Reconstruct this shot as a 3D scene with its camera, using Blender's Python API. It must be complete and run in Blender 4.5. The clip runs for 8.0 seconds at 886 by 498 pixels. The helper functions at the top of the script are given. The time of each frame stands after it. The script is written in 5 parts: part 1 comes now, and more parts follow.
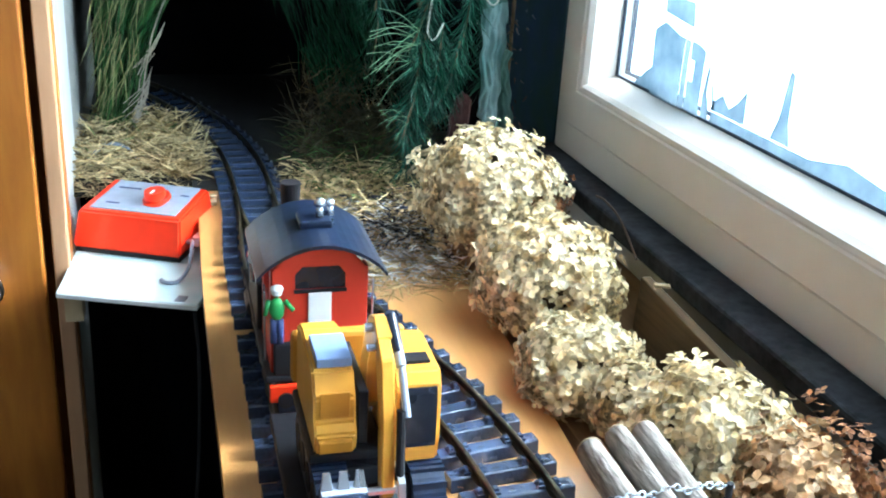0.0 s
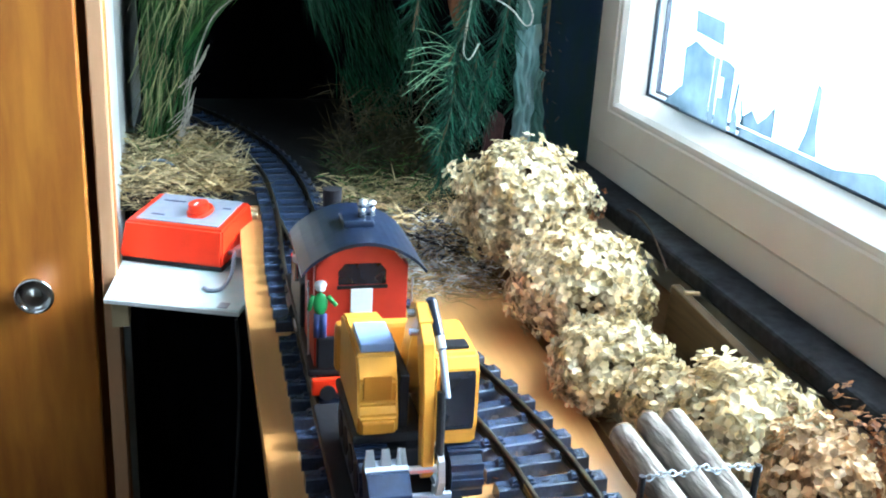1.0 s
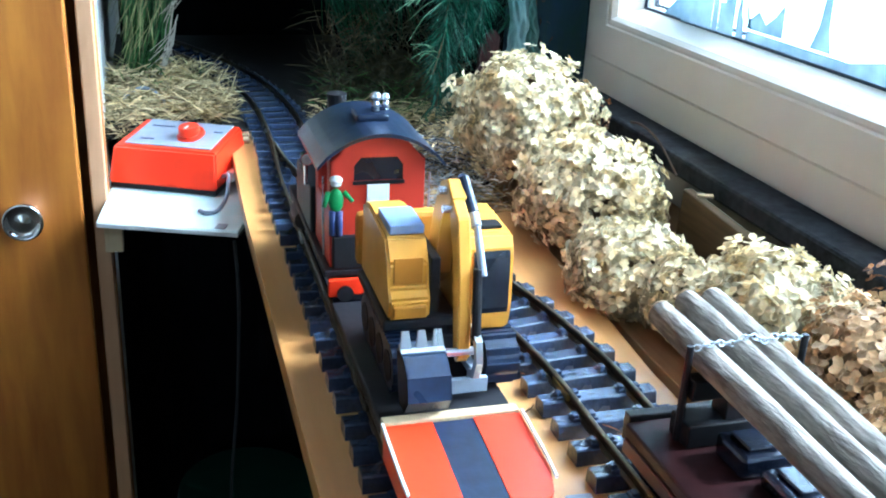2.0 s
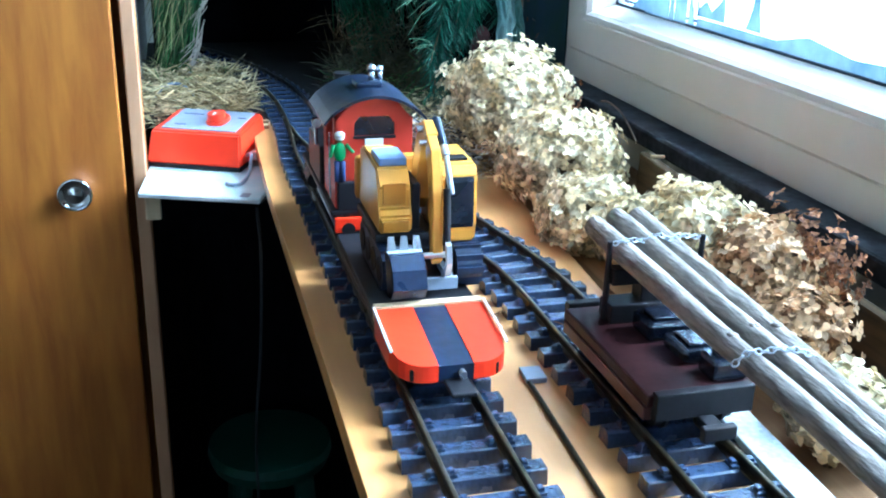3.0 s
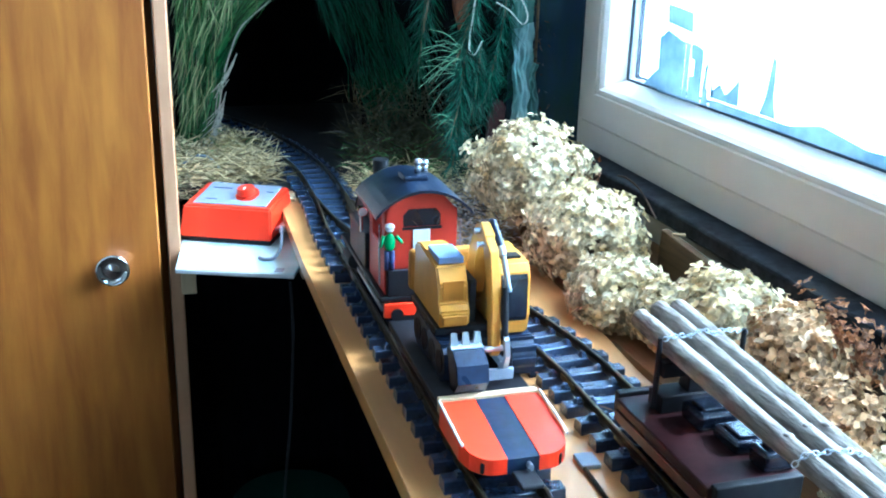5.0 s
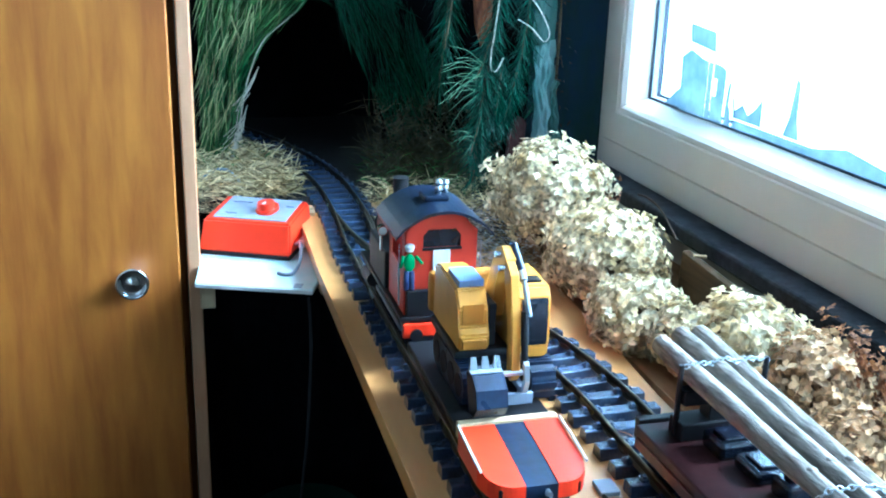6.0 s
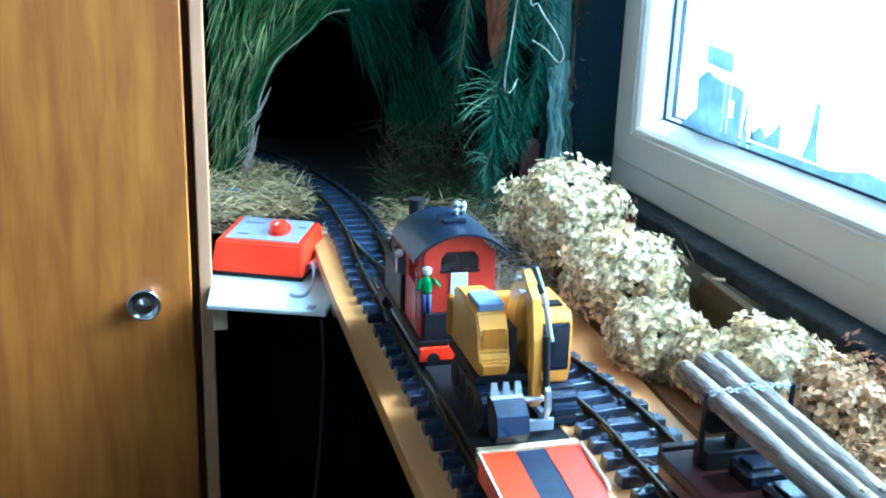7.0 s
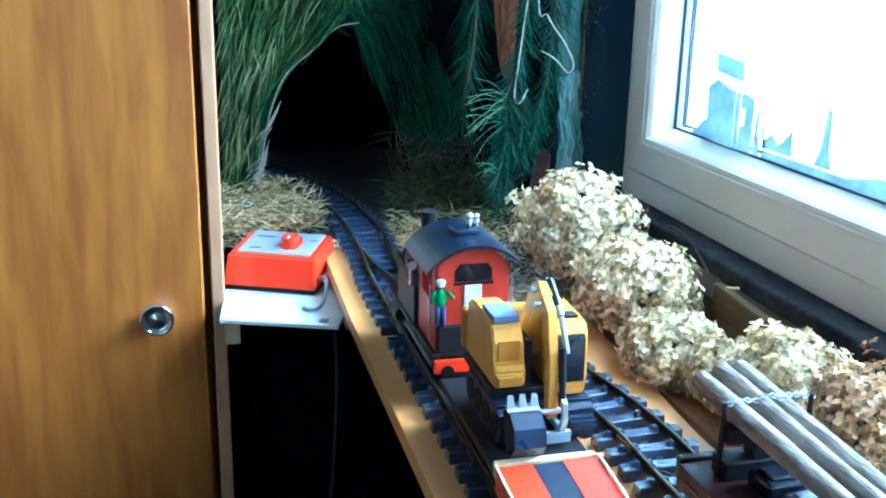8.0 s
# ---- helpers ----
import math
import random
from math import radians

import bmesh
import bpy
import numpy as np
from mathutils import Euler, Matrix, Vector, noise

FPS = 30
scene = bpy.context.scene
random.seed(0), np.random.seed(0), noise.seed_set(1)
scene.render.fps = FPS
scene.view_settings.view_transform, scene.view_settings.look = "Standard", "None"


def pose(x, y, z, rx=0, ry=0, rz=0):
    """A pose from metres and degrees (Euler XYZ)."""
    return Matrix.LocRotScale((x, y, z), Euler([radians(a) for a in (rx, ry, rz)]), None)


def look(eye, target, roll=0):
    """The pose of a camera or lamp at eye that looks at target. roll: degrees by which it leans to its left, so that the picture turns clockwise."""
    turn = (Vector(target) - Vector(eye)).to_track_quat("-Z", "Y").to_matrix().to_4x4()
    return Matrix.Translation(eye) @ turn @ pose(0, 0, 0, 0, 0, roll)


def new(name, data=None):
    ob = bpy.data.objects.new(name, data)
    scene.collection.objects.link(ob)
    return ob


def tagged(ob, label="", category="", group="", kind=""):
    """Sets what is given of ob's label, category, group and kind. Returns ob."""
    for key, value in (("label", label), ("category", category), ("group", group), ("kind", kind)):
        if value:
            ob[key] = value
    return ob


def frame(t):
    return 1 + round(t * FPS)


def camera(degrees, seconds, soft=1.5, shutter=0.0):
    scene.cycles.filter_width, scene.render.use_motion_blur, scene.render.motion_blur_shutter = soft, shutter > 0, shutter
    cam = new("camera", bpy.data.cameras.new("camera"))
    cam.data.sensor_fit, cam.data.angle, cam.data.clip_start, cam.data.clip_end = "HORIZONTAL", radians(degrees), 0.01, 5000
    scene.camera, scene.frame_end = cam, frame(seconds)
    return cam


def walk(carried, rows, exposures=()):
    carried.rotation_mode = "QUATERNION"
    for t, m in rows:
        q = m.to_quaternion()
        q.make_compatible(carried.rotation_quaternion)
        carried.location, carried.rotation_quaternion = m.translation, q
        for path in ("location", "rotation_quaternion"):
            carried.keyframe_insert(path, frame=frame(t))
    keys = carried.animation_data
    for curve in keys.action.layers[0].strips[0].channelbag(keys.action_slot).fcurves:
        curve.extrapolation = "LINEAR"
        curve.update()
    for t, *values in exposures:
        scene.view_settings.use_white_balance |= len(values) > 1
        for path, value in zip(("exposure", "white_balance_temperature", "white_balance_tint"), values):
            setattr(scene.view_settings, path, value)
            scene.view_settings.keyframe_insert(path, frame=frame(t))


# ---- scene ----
cam = camera(48.0, 8.0, soft=2.0)
PATH = [
    (0, (0.077, 0.108, 1.298), (0.601, 1.892, 0.56), 3.6),
    (0.5, (0.076, 0.096, 1.289), (0.543, 1.909, 0.587), 3.3),
    (1, (0.061, 0.071, 1.282), (0.532, 1.894, 0.607), 3.4),
    (1.5, (0.029, 0.086, 1.244), (0.549, 1.878, 0.525), 4.2),
    (1.7, (0.031, 0.106, 1.233), (0.56, 1.884, 0.484), 3.9),
    (2.8, (0.007, -0.069, 1.205), (0.509, 1.735, 0.503), 0.4),
    (3, (0.009, -0.102, 1.216), (0.501, 1.704, 0.509), 1.6),
    (3.5, (-0.006, -0.139, 1.238), (0.479, 1.669, 0.533), 0.4),
    (4, (-0.039, -0.134, 1.261), (0.485, 1.658, 0.544), 1.9),
    (4.5, (-0.063, -0.123, 1.272), (0.482, 1.684, 0.61), 1.6),
    (6, (-0.067, -0.109, 1.291), (0.441, 1.722, 0.666), 1.9),
    (6.5, (-0.07, -0.102, 1.291), (0.426, 1.739, 0.686), 2.1),
    (7, (-0.076, -0.094, 1.29), (0.424, 1.751, 0.702), 2.0),
    (7.5, (-0.078, -0.09, 1.289), (0.419, 1.764, 0.727), 1.8),
    (8, (-0.08, -0.091, 1.291), (0.404, 1.764, 0.723), 1.2),
]
walk(cam, [(t, look(eye, target, roll)) for t, eye, target, roll in PATH],
     [(0, 0.22, 5750, 7), (1.7, 0.35, 5400, 5), (2.8, 0.37, 4800, 4), (4.5, 0.42, 4750, 2), (6, 0.4, 4600, -2), (8, 0.4, 4500, -5)])

# ---- world, daylight and exposure ----
world = bpy.data.worlds.new("sky")
scene.world = world
world.use_nodes = True
wn = world.node_tree
sky = wn.nodes.new("ShaderNodeTexSky")
sky.sky_type = "NISHITA"
sky.sun_disc = False
sky.sun_elevation, sky.sun_rotation = radians(38), radians(80)
wn.nodes["Background"].inputs["Strength"].default_value = 0.12
wn.links.new(sky.outputs["Color"], wn.nodes["Background"].inputs["Color"])


def area_lamp(name, eye, target, sx, sy, power, colour):
    data = bpy.data.lights.new(name, "AREA")
    data.shape, data.size, data.size_y, data.energy, data.color = "RECTANGLE", sx, sy, power, colour
    ob = new(name, data)
    ob.matrix_world = look(eye, target)
    return ob


# overcast sky in the big window beside the shelf, and in the window across the room
area_lamp("window_skylight", (0.80, 0.78, 1.45), (0.0, 0.78, 1.45), 2.7, 1.32, 80, (0.70, 0.90, 1.0))
area_lamp("rear_window_skylight", (-1.35, -2.62, 1.55), (-1.35, 0, 1.35), 1.2, 1.2, 2.5, (1.0, 0.95, 0.86))
sun = bpy.data.lights.new("sun", "SUN")
sun.energy, sun.angle, sun.color = 5.0, radians(9), (0.97, 0.99, 1.0)
new("sun", sun).matrix_world = look((3, 0.4, 2.6), (0, 0.55, 0.8))


# ---- materials ----
def mat(name, colour, rough=0.5, metal=0.0, grain=0.12, scale=60.0, bump=0.1, stretch=(1, 1, 1), spots=0.0,
        coat=0.0, per=None, per_amount=0.0, translucent=0.0, second=None, specular=0.5):
    m = bpy.data.materials.new(name)
    m.use_nodes = True
    nt = m.node_tree
    n, l = nt.nodes, nt.links
    b = n["Principled BSDF"]
    co = n.new("ShaderNodeTexCoord")
    mp = n.new("ShaderNodeMapping")
    mp.inputs["Scale"].default_value = stretch
    l.new(co.outputs["Object"], mp.inputs["Vector"])
    fine = n.new("ShaderNodeTexNoise")
    fine.inputs["Scale"].default_value = scale
    fine.inputs["Detail"].default_value = 5
    l.new(mp.outputs["Vector"], fine.inputs["Vector"])
    wide = n.new("ShaderNodeTexNoise")
    wide.inputs["Scale"].default_value = scale * 0.13
    wide.inputs["Detail"].default_value = 3
    l.new(mp.outputs["Vector"], wide.inputs["Vector"])
    mix = n.new("ShaderNodeMix")
    mix.data_type = "RGBA"
    other = second or tuple(c * (1 - 3.0 * grain) for c in colour)
    mix.inputs["A"].default_value = (*colour, 1)
    mix.inputs["B"].default_value = (*[max(0.0, c) for c in other], 1)
    add = n.new("ShaderNodeMath")
    add.operation = "ADD"
    l.new(fine.outputs["Fac"], add.inputs[0])
    l.new(wide.outputs["Fac"], add.inputs[1])
    ramp = n.new("ShaderNodeMapRange")
    ramp.inputs["From Min"].default_value, ramp.inputs["From Max"].default_value = 0.7, 1.3
    l.new(add.outputs[0], ramp.inputs["Value"])
    l.new(ramp.outputs["Result"], mix.inputs["Factor"])
    out = mix.outputs["Result"]
    if per:
        src = n.new("ShaderNodeObjectInfo" if per == "object" else "ShaderNodeNewGeometry")
        hv = n.new("ShaderNodeHueSaturation")
        val = n.new("ShaderNodeMapRange")
        val.inputs["To Min"].default_value, val.inputs["To Max"].default_value = 1 - per_amount, 1 + per_amount * 0.5
        l.new(src.outputs["Random" if per == "object" else "Random Per Island"], val.inputs["Value"])
        l.new(val.outputs["Result"], hv.inputs["Value"])
        l.new(out, hv.inputs["Color"])
        out = hv.outputs["Color"]
    l.new(out, b.inputs["Base Color"])
    b.inputs["Metallic"].default_value = metal
    b.inputs["Coat Weight"].default_value = coat
    b.inputs["Specular IOR Level"].default_value = specular
    rr = n.new("ShaderNodeMapRange")
    rr.inputs["To Min"].default_value, rr.inputs["To Max"].default_value = max(0.03, rough - 0.1), min(1, rough + 0.12)
    l.new(wide.outputs["Fac"], rr.inputs["Value"])
    l.new(rr.outputs["Result"], b.inputs["Roughness"])
    if bump:
        bp = n.new("ShaderNodeBump")
        bp.inputs["Strength"].default_value = bump
        bp.inputs["Distance"].default_value = 0.002
        l.new(fine.outputs["Fac"], bp.inputs["Height"])
        l.new(bp.outputs["Normal"], b.inputs["Normal"])
    if translucent:
        tr = n.new("ShaderNodeBsdfTranslucent")
        l.new(out, tr.inputs["Color"])
        ms = n.new("ShaderNodeMixShader")
        ms.inputs["Fac"].default_value = translucent
        l.new(b.outputs["BSDF"], ms.inputs[1])
        l.new(tr.outputs["BSDF"], ms.inputs[2])
        l.new(ms.outputs["Shader"], n["Material Output"].inputs["Surface"])
    return m


def wood(name, light, dark, scale=9.0, axis=2, rough=0.45, coat=0.0, stretch=14.0, band=0.09, contrast=0.2, gloss=0.2):
    """Long grain along one axis: bands, fibres and a few streaks."""
    m = bpy.data.materials.new(name)
    m.use_nodes = True
    n, l = m.node_tree.nodes, m.node_tree.links
    b = n["Principled BSDF"]
    co = n.new("ShaderNodeTexCoord")
    mp = n.new("ShaderNodeMapping")
    s = [stretch, stretch, stretch]
    s[axis] = 0.9
    mp.inputs["Scale"].default_value = s
    l.new(co.outputs["Object"], mp.inputs["Vector"])
    warp = n.new("ShaderNodeTexNoise")
    warp.inputs["Scale"].default_value = scale * band
    warp.inputs["Detail"].default_value = 3
    l.new(mp.outputs["Vector"], warp.inputs["Vector"])
    fibre = n.new("ShaderNodeTexNoise")
    fibre.inputs["Scale"].default_value = scale
    fibre.inputs["Detail"].default_value = 8
    fibre.inputs["Roughness"].default_value = 0.65
    fibre.inputs["Distortion"].default_value = 0.4
    l.new(mp.outputs["Vector"], fibre.inputs["Vector"])
    ramp = n.new("ShaderNodeValToRGB")
    ramp.color_ramp.elements[0].position, ramp.color_ramp.elements[1].position = 0.5 - contrast, 0.5 + contrast
    ramp.color_ramp.elements[0].color, ramp.color_ramp.elements[1].color = (*dark, 1), (*light, 1)
    avg = n.new("ShaderNodeMix")
    avg.inputs["Factor"].default_value = 0.5
    l.new(warp.outputs["Fac"], avg.inputs["A"])
    l.new(fibre.outputs["Fac"], avg.inputs["B"])
    l.new(avg.outputs["Result"], ramp.inputs["Fac"])
    l.new(ramp.outputs["Color"], b.inputs["Base Color"])
    b.inputs["Roughness"].default_value = rough
    b.inputs["Coat Weight"].default_value = coat
    b.inputs["Coat Roughness"].default_value = gloss
    bp = n.new("ShaderNodeBump")
    bp.inputs["Strength"].default_value, bp.inputs["Distance"].default_value = 0.12, 0.001
    l.new(fibre.outputs["Fac"], bp.inputs["Height"])
    l.new(bp.outputs["Normal"], b.inputs["Normal"])
    return m


DOOR = wood("varnished_alder", (0.42, 0.150, 0.015), (0.25, 0.070, 0.005), scale=6.0, axis=2, rough=0.5, coat=0.05, stretch=7, band=0.5, contrast=0.14)
JAMB = wood("pale_edge_wood", (0.55, 0.3, 0.16), (0.42, 0.21, 0.1), axis=2, rough=0.5, stretch=9)
PINE = wood("planed_pine", (0.70, 0.36, 0.115), (0.54, 0.25, 0.07), axis=1, rough=0.4, coat=1.0, stretch=12, scale=7, band=0.3, contrast=0.19, gloss=0.3)
PLANK = wood("old_plank", (0.38, 0.22, 0.1), (0.22, 0.11, 0.045), axis=1, rough=0.7, stretch=16)
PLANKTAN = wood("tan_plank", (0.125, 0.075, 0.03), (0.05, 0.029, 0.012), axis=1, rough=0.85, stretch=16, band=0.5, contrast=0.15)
RAWWOOD = wood("raw_offcut", (0.55, 0.42, 0.25), (0.38, 0.26, 0.14), axis=2, rough=0.8)
LOG = mat("barked_branch", (0.31, 0.275, 0.24), 0.7, grain=0.3, scale=240, bump=1.2, stretch=(1, 0.2, 1), second=(0.06, 0.047, 0.038), specular=0.3)
LOGEND = mat("cut_log_end", (0.48, 0.34, 0.2), 0.85, grain=0.15, scale=300)
FLOOR = wood("dark_floorboards", (0.08, 0.05, 0.03), (0.04, 0.024, 0.014), axis=1, rough=0.5)
PLASTER = mat("white_plaster", (0.50, 0.48, 0.44), 0.9, grain=0.03, scale=40, bump=0.25)
WHITEPANEL = mat("white_laminate", (0.8, 0.8, 0.8), 0.5, grain=0.02, scale=20, bump=0.02)
CEILING = mat("ceiling_paint", (0.55, 0.55, 0.53), 0.95, grain=0.02, scale=30)
DARKWALL = mat("dark_blue_wall_sheet", (0.008, 0.030, 0.075), 0.9, grain=0.2, scale=25, bump=0.4, second=(0.012, 0.040, 0.030))
# near-black for the added sheets that stand in for deep shade
SHADEBLACK = mat("shade_black_sheet", (0.005, 0.005, 0.007), 1.0, grain=0.2, scale=30, bump=0.4, specular=0.1)
PVC = mat("white_window_pvc", (0.64, 0.585, 0.525), 0.35, grain=0.02, scale=20, bump=0.02)
GASKET = mat("black_rubber_gasket", (0.03, 0.045, 0.075), 0.6, grain=0.1, scale=80)
SEAL = mat("blue_grey_edge_seal", (0.03, 0.045, 0.08), 0.6, grain=0.08, specular=0.2)
SPACER = mat("reflection_white_spacer", (0.72, 0.76, 0.8), 0.4, grain=0.05)
SILL = mat("dark_grey_sill_stone", (0.042, 0.043, 0.050), 0.8, grain=0.25, scale=120, bump=0.15, specular=0.15)
# dark sleepers, with the sky's blue reflection mixed into the base colour
SLEEPER = mat("sky_tinted_sleeper_plastic", (0.036, 0.054, 0.105), 0.24, grain=0.16, scale=260, bump=0.35, per="object", per_amount=0.35, specular=0.8)
RAIL = mat("tarnished_brass_rail", (0.10, 0.08, 0.045), 0.4, metal=0.8, grain=0.2, scale=70, second=(0.03, 0.027, 0.022))
BLACK = mat("black_plastic", (0.009, 0.009, 0.012), 0.5, grain=0.15, scale=140, specular=0.3)
NAVY = mat("blue_black_plastic", (0.013, 0.023, 0.052), 0.3, grain=0.2, scale=140)
RED = mat("red_gloss_plastic", (0.8, 0.032, 0.005), 0.32, grain=0.05, scale=40, coat=0.3)
REDCAB = mat("red_cab_enamel", (0.5, 0.03, 0.012), 0.42, grain=0.06, scale=60)
YELLOW = mat("excavator_yellow", (0.66, 0.31, 0.035), 0.36, grain=0.06, scale=60, coat=0.2)
DARKYELLOW = mat("darker_excavator_yellow", (0.52, 0.21, 0.016), 0.42, grain=0.1, scale=60)
GREY = mat("grey_plastic", (0.3, 0.34, 0.42), 0.4, grain=0.06, scale=90)
ROOFBLUE = mat("glossy_blue_black_paint", (0.008, 0.015, 0.036), 0.3, grain=0.25, scale=90, specular=0.5)
PALEBLUE = mat("pale_blue_plastic", (0.22, 0.31, 0.52), 0.35, grain=0.08, scale=90)
STEEL = mat("bare_steel", (0.62, 0.66, 0.72), 0.28, metal=0.9, grain=0.06, scale=90)
CHROME = mat("polished_chrome", (0.85, 0.86, 0.88), 0.08, metal=1.0, grain=0.01, bump=0)
WHITE = mat("white_enamel", (0.8, 0.8, 0.8), 0.4, grain=0.03)
WHITEBOARD = mat("pale_blue_white_paint", (0.5, 0.72, 0.74), 0.45, grain=0.06, scale=30, second=(0.7, 0.78, 0.8), bump=0.2)
BROWN = mat("brown_wagon_plastic", (0.036, 0.010, 0.011), 0.45, grain=0.15, scale=120, specular=0.2)
MAROON = mat("maroon_wagon_beam", (0.075, 0.02, 0.017), 0.45, grain=0.15, scale=120)
WORNWHITE = mat("worn_white_paint", (0.82, 0.84, 0.84), 0.55, grain=0.2, scale=230, bump=0.3, second=(0.42, 0.46, 0.48))
GREEN = mat("green_figure_paint", (0.03, 0.3, 0.07), 0.5, grain=0.05)
BLUE = mat("blue_figure_paint", (0.03, 0.05, 0.16), 0.5, grain=0.05)
STOOLGREEN = mat("dark_green_plastic", (0.006, 0.05, 0.032), 0.5, grain=0.06)
GLASSBLACK = mat("dark_glazing", (0.012, 0.014, 0.02), 0.12, grain=0.05, bump=0)
CORD = mat("white_twisted_cord", (0.72, 0.68, 0.6), 0.8, grain=0.1, scale=500, bump=0.5)
DARKCABLE = mat("dark_grey_cable", (0.02, 0.022, 0.025), 0.6, grain=0.05)
CABLE = mat("grey_cable", (0.28, 0.33, 0.42), 0.45, grain=0.05)
PETAL = mat("dried_cream_petals", (0.92, 0.82, 0.57), 0.6, grain=0.12, scale=60, per="island", per_amount=0.62, translucent=0.22, second=(0.64, 0.45, 0.19))
PETALBROWN = mat("dried_brown_petals", (0.46, 0.20, 0.075), 0.75, grain=0.2, scale=90, per="island", per_amount=0.7, translucent=0.2, second=(0.16, 0.055, 0.03))
PETALTAN = mat("dried_tan_petals", (0.76, 0.52, 0.28), 0.7, grain=0.15, scale=80, per="island", per_amount=0.65, translucent=0.2, second=(0.40, 0.20, 0.08))
DARKLEAF = mat("withered_dark_leaves", (0.14, 0.075, 0.045), 0.8, grain=0.2, scale=60, per="island", per_amount=0.6)
CORE = mat("shade_brown_core", (0.14, 0.085, 0.035), 0.9, grain=0.25, scale=60, bump=0.5)
GRASS = mat("green_dry_needles", (0.012, 0.11, 0.030), 0.6, grain=0.1, scale=40, per="island", per_amount=0.9, translucent=0.15, second=(0.125, 0.215, 0.055), specular=0.25)
# needle green in two tones: the darker holds the shade of deep greenery
NEEDLESHADE = mat("shade_dark_needles", (0.006, 0.062, 0.024), 0.55, grain=0.15, scale=60, per="island", per_amount=0.75, translucent=0.12, second=(0.014, 0.072, 0.034), specular=0.25)
SPRIG = mat("lighter_pine_needles", (0.007, 0.078, 0.036), 0.5, grain=0.15, scale=60, per="island", per_amount=0.75, translucent=0.15, second=(0.022, 0.105, 0.066), specular=0.35)
NEEDLEPALE = mat("pale_needle_tips", (0.16, 0.29, 0.15), 0.55, grain=0.15, scale=30, per="island", per_amount=0.4, translucent=0.2)
STRAW = mat("straw_stalks", (0.86, 0.70, 0.40), 0.7, grain=0.2, scale=60, per="island", per_amount=0.7, translucent=0.15, second=(0.44, 0.30, 0.12))
STRAWGREEN = mat("dry_green_tips", (0.34, 0.40, 0.16), 0.65, grain=0.15, scale=60, per="island", per_amount=0.7, second=(0.2, 0.17, 0.06))
BROWNGRASS = mat("brown_dry_grass", (0.11, 0.075, 0.03), 0.8, grain=0.2, scale=60, per="island", per_amount=0.6, second=(0.035, 0.04, 0.016))
PALESCRAP = mat("pale_scraps", (0.85, 0.85, 0.82), 0.6, grain=0.1, scale=60, per="island", per_amount=0.6)
BRASS = mat("bright_brass", (0.55, 0.36, 0.1), 0.3, metal=0.9, grain=0.1, scale=60)
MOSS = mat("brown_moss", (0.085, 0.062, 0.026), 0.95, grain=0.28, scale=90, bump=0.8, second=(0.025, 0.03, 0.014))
DARKBARK = mat("dark_red_bark", (0.05, 0.012, 0.01), 0.9, grain=0.25, scale=80, bump=0.8)
TUNNELSHADE = mat("shade_dark_board", (0.022, 0.02, 0.018), 0.9, grain=0.2, scale=40)
BARK = mat("red_brown_bark", (0.36, 0.14, 0.06), 0.9, grain=0.25, scale=130, bump=1.0, stretch=(1, 1, 0.2), second=(0.05, 0.014, 0.009), specular=0.2)
TWIG = mat("twig_bark", (0.2, 0.13, 0.07), 0.9, grain=0.2, scale=90)
DEAD = mat("bleached_twig", (0.55, 0.48, 0.38), 0.85, grain=0.15, scale=190)
FILMPALE = mat("pale_plastic_film", (0.20, 0.36, 0.34), 0.2, grain=0.1, scale=90, translucent=0.25, bump=0.8, stretch=(1, 1, 0.3), second=(0.5, 0.62, 0.60))
FILM = mat("teal_plastic_film", (0.04, 0.19, 0.155), 0.2, grain=0.2, scale=70, translucent=0.25, bump=0.6, stretch=(1, 1, 0.2), second=(0.2, 0.32, 0.27))
GLOSSBLACK = mat("glossy_black_plastic", (0.010, 0.013, 0.024), 0.16, grain=0.2, scale=140, bump=0.2, specular=0.7)
DECAL = mat("blue_window_film", (0.20, 0.255, 0.29), 0.5, grain=0.35, scale=45, translucent=0.85, second=(0.36, 0.415, 0.45))


def glass_material():
    m = bpy.data.materials.new("window_glass")
    m.use_nodes = True
    b = m.node_tree.nodes["Principled BSDF"]
    b.inputs["Transmission Weight"].default_value, b.inputs["Roughness"].default_value = 1.0, 0.0
    b.inputs["IOR"].default_value, b.inputs["Base Color"].default_value = 1.45, (0.98, 1, 1, 1)
    return m


GLASS = glass_material()


# ---- mesh helpers ----
def mesh_of(name, bm, material, smooth=False):
    me = bpy.data.meshes.new(name)
    bmesh.ops.recalc_face_normals(bm, faces=bm.faces)
    bm.to_mesh(me)
    bm.free()
    me.materials.append(material)
    if smooth:
        me.shade_smooth()
    return me


def part(name, bm, material, parent=None, label="", smooth=False):
    ob = new(name, mesh_of(name, bm, material, smooth))
    ob.parent = parent
    return tagged(ob, label)


def thing(name, m, label, category, group="", kind=""):
    ob = new(name)
    ob.empty_display_size = 0.02
    ob.matrix_world = m
    return tagged(ob, label, category, group, kind)


def solid(name, bm, material, label="", category="", kind="", smooth=False):
    return tagged(new(name, mesh_of(name, bm, material, smooth)), label, category, "", kind)


